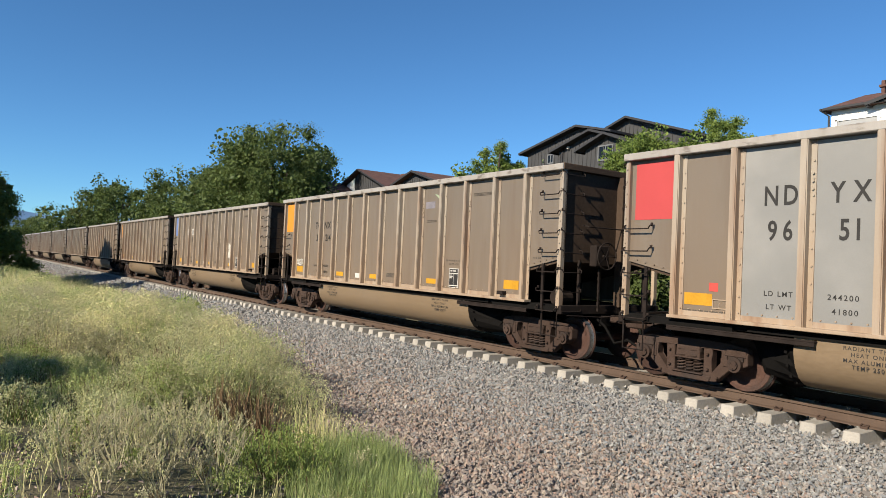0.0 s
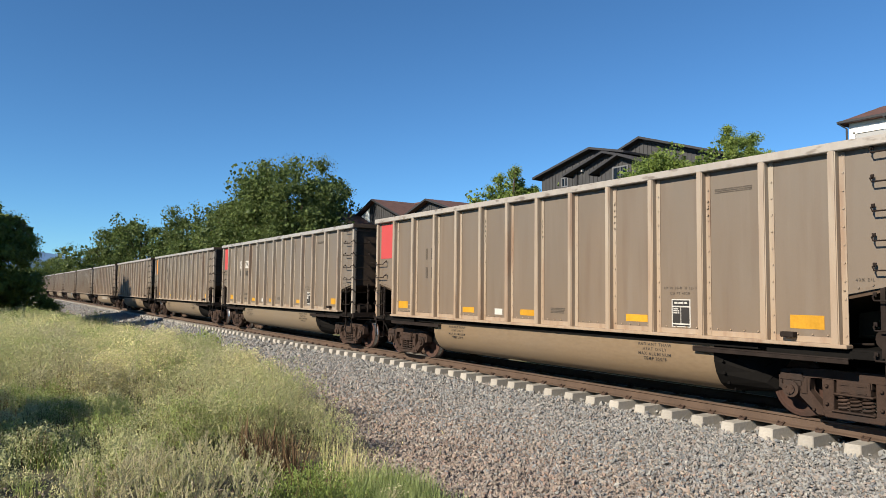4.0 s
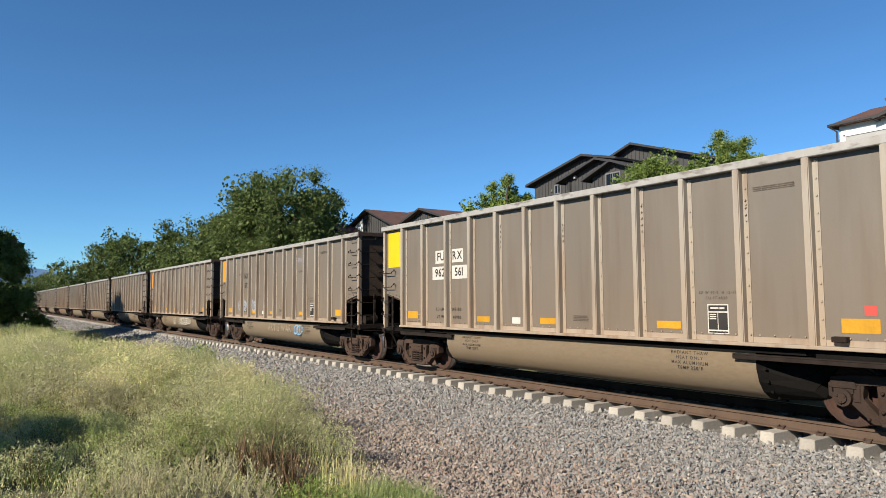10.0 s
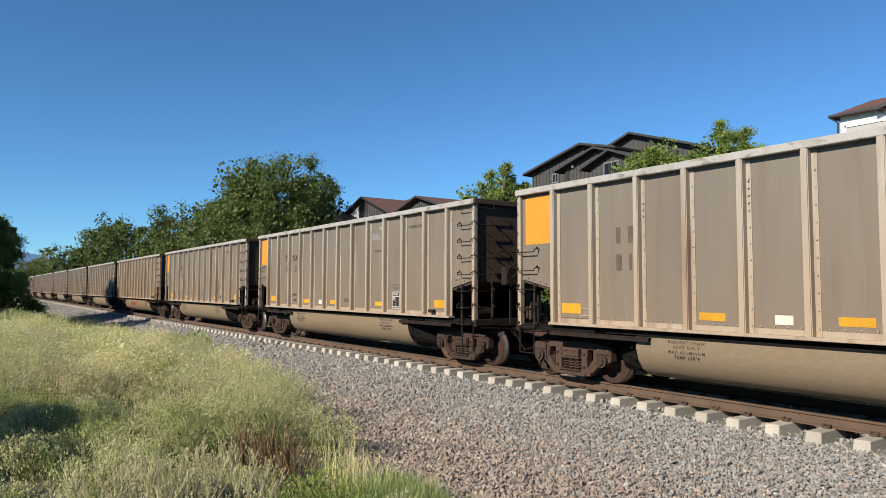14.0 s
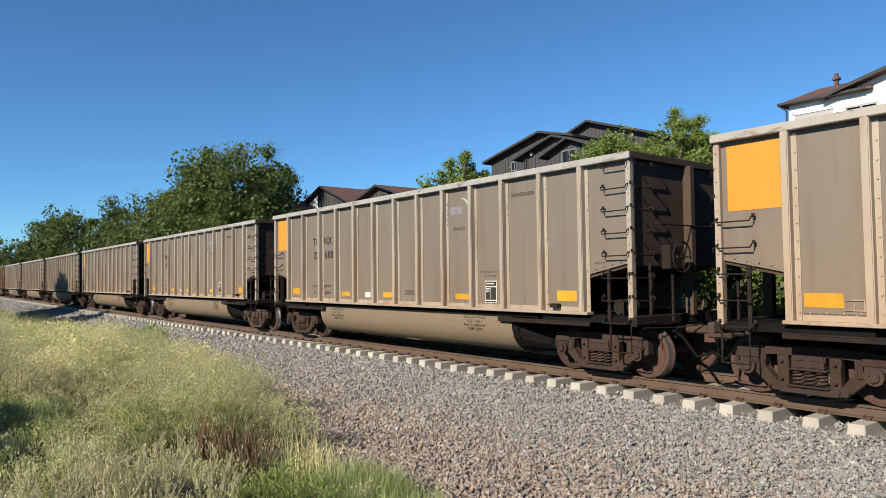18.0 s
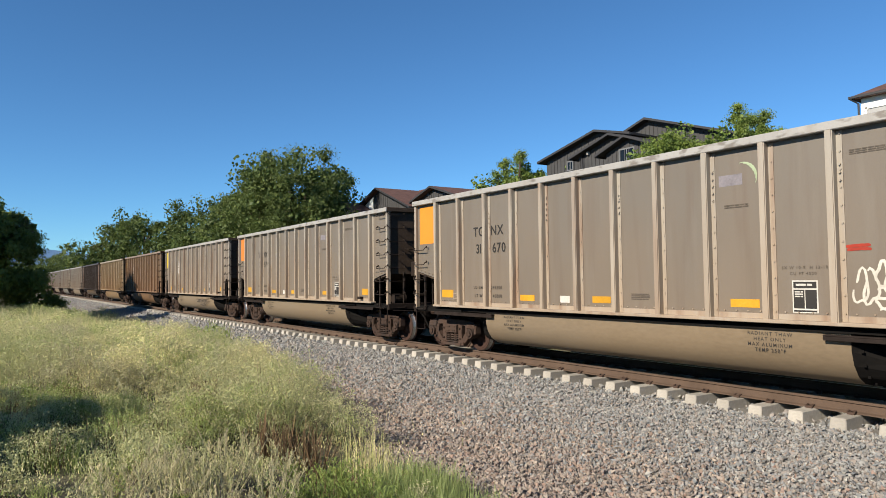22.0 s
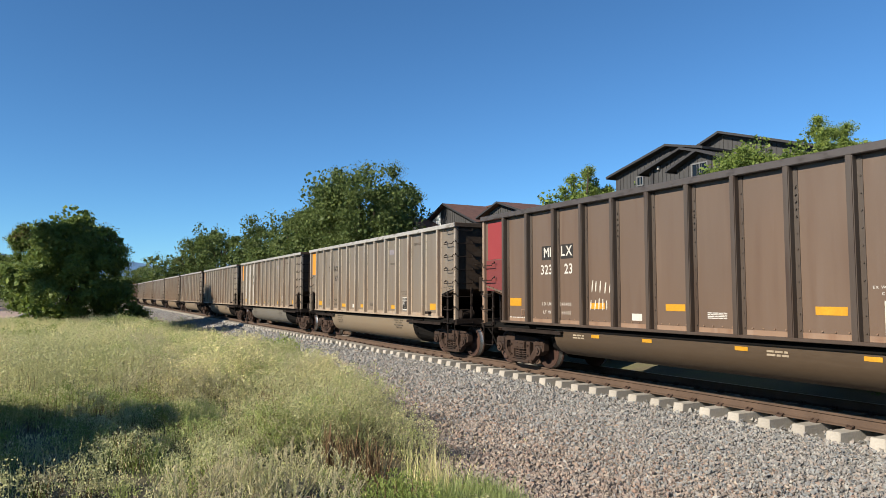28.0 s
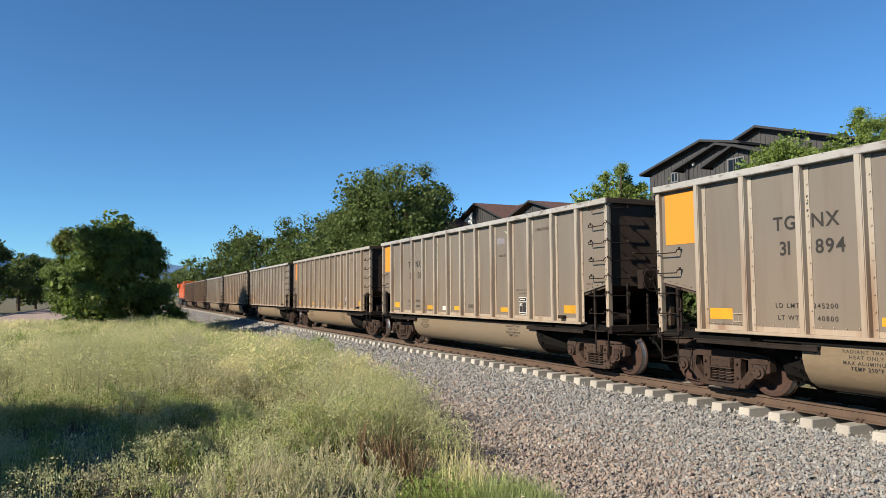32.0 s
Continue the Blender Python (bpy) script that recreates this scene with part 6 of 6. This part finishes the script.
def window(parent, x, z, w, h, y, frame_mat="frame_grey"):
    win = part("window", boxes((x - w / 2 - 0.08, x + w / 2 + 0.08, y - 0.06, y - 0.01, z - h / 2 - 0.08, z - h / 2), (x - w / 2 - 0.08, x + w / 2 + 0.08, y - 0.06, y - 0.01, z + h / 2, z + h / 2 + 0.08),
                               (x - w / 2 - 0.08, x - w / 2, y - 0.06, y - 0.01, z - h / 2, z + h / 2), (x + w / 2, x + w / 2 + 0.08, y - 0.06, y - 0.01, z - h / 2, z + h / 2),
                               (x - 0.03, x + 0.03, y - 0.05, y - 0.01, z - h / 2, z + h / 2)), frame_mat, parent)
    part("pane", boxes((x - w / 2, x + w / 2, y - 0.03, y - 0.012, z - h / 2, z + h / 2)), "glass", win)
    return win


def house(name, x, y, label):
    ob = tagged(new(name), label, "house")
    ob.matrix_basis = pose(x, y, 0.8)
    return ob


# charcoal house with stepped gables, its front along the track
H = house("house", -29.9, 32, "charcoal board-and-batten house with stepped gables behind the train")


def front(w_left, w_right, peak, x, y0, y1, pitch, mat, roof, over=0.45, floor=0.0):
    """One gabled block: wall, two roof slopes and barge boards; x, y in the house's space."""
    el, er = peak - w_left * pitch, peak - w_right * pitch
    bm = bmesh.new()
    prism(bm, [(x - w_left, floor), (x + w_right, floor), (x + w_right, er), (x, peak), (x - w_left, el)], y0, y1)
    part("wall", bm, mat, H)
    for s, w in ((-1, w_left), (1, w_right)):
        xe, ze = x + s * (w + over), peak - (w + over) * pitch
        bm = bmesh.new()
        prism(bm, [(x, peak + 0.02), (x, peak + 0.13), (xe, ze + 0.13), (xe, ze + 0.02)], y0 - over, y1 + 0.1)
        part("roof_slope", bm, roof, H)
        bm = bmesh.new()
        prism(bm, [(x, peak + 0.0), (x, peak + 0.14), (xe, ze + 0.14), (xe, ze + 0.0)], y0 - over - 0.05, y0 - over)
        part("barge_board", bm, "trim_dark", H)
        bm = bmesh.new()
        prism(bm, [(xe - s * 0.1, ze - 0.02), (xe - s * 0.1, ze + 0.12), (xe + s * 0.02, ze + 0.12), (xe + s * 0.02, ze - 0.02)], y0 - over, y1)
        part("gutter", bm, "trim_dark", H)


def boards(x0, x1, y, z0, peak, px, pitch, mat, step=0.32):
    x = x0
    while x < x1:
        z1 = peak - abs(x - px) * pitch - 0.15
        if z1 > z0 + 0.2:
            part("batten", boxes((x - 0.025, x + 0.025, y - 0.035, y, z0, z1)), mat, H)
        x += step


ZA = 10.25      # ridge heights over the house's foot
front(4.9, 2.4, ZA, 0.0, 0, 9, 0.235, "siding", "roof_grey")
boards(-4.8, 2.2, 0, 6.5, ZA, 0.0, 0.235, "siding")
front(3.6, 7.5, 10.8, 2.3, 2, 11, 0.33, "siding", "roof_grey")
boards(1.0, 9.6, 2, 7.0, 10.8, 2.3, 0.33, "siding")
front(2.9, 1.9, 9.55, 2.05, -1, 2, 0.30, "siding", "roof_grey")
boards(-0.7, 3.9, -1, 6.5, 9.55, 2.05, 0.30, "siding")
front(1.75, 1.75, 8.95, 4.1, -2, 1, 0.38, "siding", "roof_grey")
boards(2.5, 5.8, -2, 6.5, 8.95, 4.1, 0.38, "siding")
window(H, 3.95, 7.95, 1.0, 0.75, -2, "frame_slate")
window(H, -2.6, 8.5, 0.45, 0.5, 0, "frame_slate")
part("wall_lamp", bev(boxes((0.0, 0.12, -1.2, -1.0, 8.7, 8.9)), 0.02), "white", H)
part("downpipe", boxes((-0.55, -0.43, -1.1, -1.0, 4.0, 9.0)), "trim_dark", H)

# brown-roofed houses further along
H = house("house", -51.6, 28, "grey house with a brown shingle roof and a white lower gable")
front(3.7, 5.2, 8.9, 0.0, 0, 10, 0.38, "siding", "roof")
boards(-3.5, 3.5, 0, 5.0, 8.9, 0.0, 0.38, "siding")
front(2.0, 2.4, 7.9, -3.4, -2.0, 2.0, 0.4, "white_siding", "roof")
bm = bmesh.new()
prism(bm, [(-3.75, 4.0), (-1.1, 4.0), (-1.1, 8.9 - 1.1 * 0.38 - 0.12), (-3.75, 8.9 - 3.75 * 0.38 - 0.12)], -0.07, -0.045)
part("white_panel", bm, "white_siding", H, "white painted wall panel")
part("chimney", bev(boxes((3.4, 4.0, 2.0, 2.6, 7.2, 8.5), (3.3, 4.1, 1.9, 2.7, 8.4, 8.55)), 0.01), "roof", H)
H = house("house", -42.9, 28, "grey house with a low brown gable")
front(2.6, 4.6, 8.0, 0.0, 0, 10, 0.30, "siding", "roof")
boards(-2.4, 3.5, 0, 5.0, 8.0, 0.0, 0.30, "siding")

# white house with a dark brown roof
H = house("house", -13.4, 30, "white stucco house with a dark brown shingle roof")
front(4.65, 6.0, 9.65, 6.5, 0, 10, 0.27, "white_siding", "roof")
# the low wing beside the gable: a hipped roof over a white wall
bm = bmesh.new()
prism(bm, [(-0.1, 0), (1.85, 0), (1.85, 8.36), (-0.1, 8.36)], 0.0, 4.6)
part("wall", bm, "white_siding", H)
bm = bmesh.new()
lo = [bm.verts.new(p) for p in ((-0.35, -0.3, 8.36), (3.2, -0.3, 8.36), (3.2, 5.2, 8.36), (-0.35, 5.2, 8.36))]
up = [bm.verts.new(p) for p in ((-0.35, -0.3, 8.46), (3.2, -0.3, 8.46), (3.2, 5.2, 8.46), (-0.35, 5.2, 8.46))]
ra, rb = bm.verts.new((0.2, 2.3, 9.42)), bm.verts.new((3.2, 2.3, 9.42))
bm.faces.new(lo[::-1])
for i in range(4):
    bm.faces.new((lo[i], lo[(i + 1) % 4], up[(i + 1) % 4], up[i]))
for f in ((up[0], up[1], rb, ra), (up[1], up[2], rb), (up[2], up[3], ra, rb), (up[3], up[0], ra)):
    bm.faces.new(f)
part("hip_roof", bm, "roof", H, "brown shingle hip roof")
bm = boxes((-0.35, 3.0, -0.38, -0.30, 8.35, 8.46), (-0.44, -0.36, -0.38, 5.2, 8.35, 8.46))
part("gutter", bev(bm, 0.015), "trim_dark", H)
bm = bmesh.new()
tube(bm, [(-0.36, -0.34, 8.35), (-0.17, -0.08, 8.15), (-0.17, -0.06, 2.0)], 0.04, 6)
part("downpipe", bm, "trim_dark", H)
for k in range(16):                                                # lapped boards of the white wall
    z = 5.6 + 0.17 * k
    bm = bmesh.new()
    prof = [(-0.004, z + 0.168), (-0.026, z), (0.0, z), (0.0, z + 0.168)]
    a = [bm.verts.new((-0.1, y, q)) for y, q in prof]
    b = [bm.verts.new((6.5 if z < 8.1 else 4.5, y, q)) for y, q in prof]
    for i in range(4):
        bm.faces.new((a[i], b[i], b[(i + 1) % 4], a[(i + 1) % 4]))
    part("siding_board", bm, "white_siding", H)
porch = part("porch_opening", boxes((0.08, 0.16, -0.09, -0.03, 6.9, 7.95), (0.08, 1.8, -0.09, -0.03, 7.88, 7.98), (0.08, 1.8, -0.09, -0.03, 6.85, 6.95), (1.72, 1.8, -0.09, -0.03, 6.95, 7.88)), "white_siding", H)
# no real recess: the porch's shade is put into a flat grey panel
part("back_wall", boxes((0.17, 1.71, -0.05, -0.032, 6.95, 7.88)), "frame_grey", porch, "flat grey panel with the porch's shade in its colour")
part("glass_rail", boxes((0.17, 1.71, -0.075, -0.06, 6.95, 7.2)), "glass", porch)
window(H, 2.75, 7.35, 1.05, 0.82, -0.02)
part("vent_pipe", bev(boxes((1.02, 1.16, 1.9, 2.04, 9.2, 9.85), (0.95, 1.23, 1.83, 2.11, 9.55, 9.66)), 0.01), "roof", H)

# ---------------------------------------------------------------- what moves


def motions():
    """The train rolls past; wheels turn while their car is near."""
    times = [a for a, b in ROLLED]
    for i, car in enumerate(train):
        slack = (0.06, 0.03, -0.05)[i] if i < 3 else 0.0        # couplers drawn in or stretched
        walk(car, [(t, pose(train_at(t) - (i - 1) * PITCH - CENTRE + slack, TRACK_Y, 0)) for t in times])
        near = [k / FPS for k in range(32 * FPS + 1) if -30 < train_at(k / FPS) - (i - 1) * PITCH - CENTRE < 9]
        if len(near) < 2:
            continue
        for truck in [o for o in car.children if o.name.split(".")[0] == "truck"]:
            for ws in [o for o in truck.children if o.name.split(".")[0] == "wheelset"]:
                x = ws.location.x
                rows = [(t, pose(x, 0, WHEEL_R) @ Matrix.Rotation(train_at(t) / WHEEL_R, 4, "Y")) for t in near]
                if near[0] > 0:
                    rows.insert(0, (0, rows[0][1]))
                if near[-1] < 32:
                    rows.append((32, rows[-1][1]))
                walk(ws, rows)
    walk(loco, [(t, pose(train_at(t) - (len(train) - 1) * PITCH - CENTRE - 3.3, TRACK_Y, 0)) for t in times])


motions()
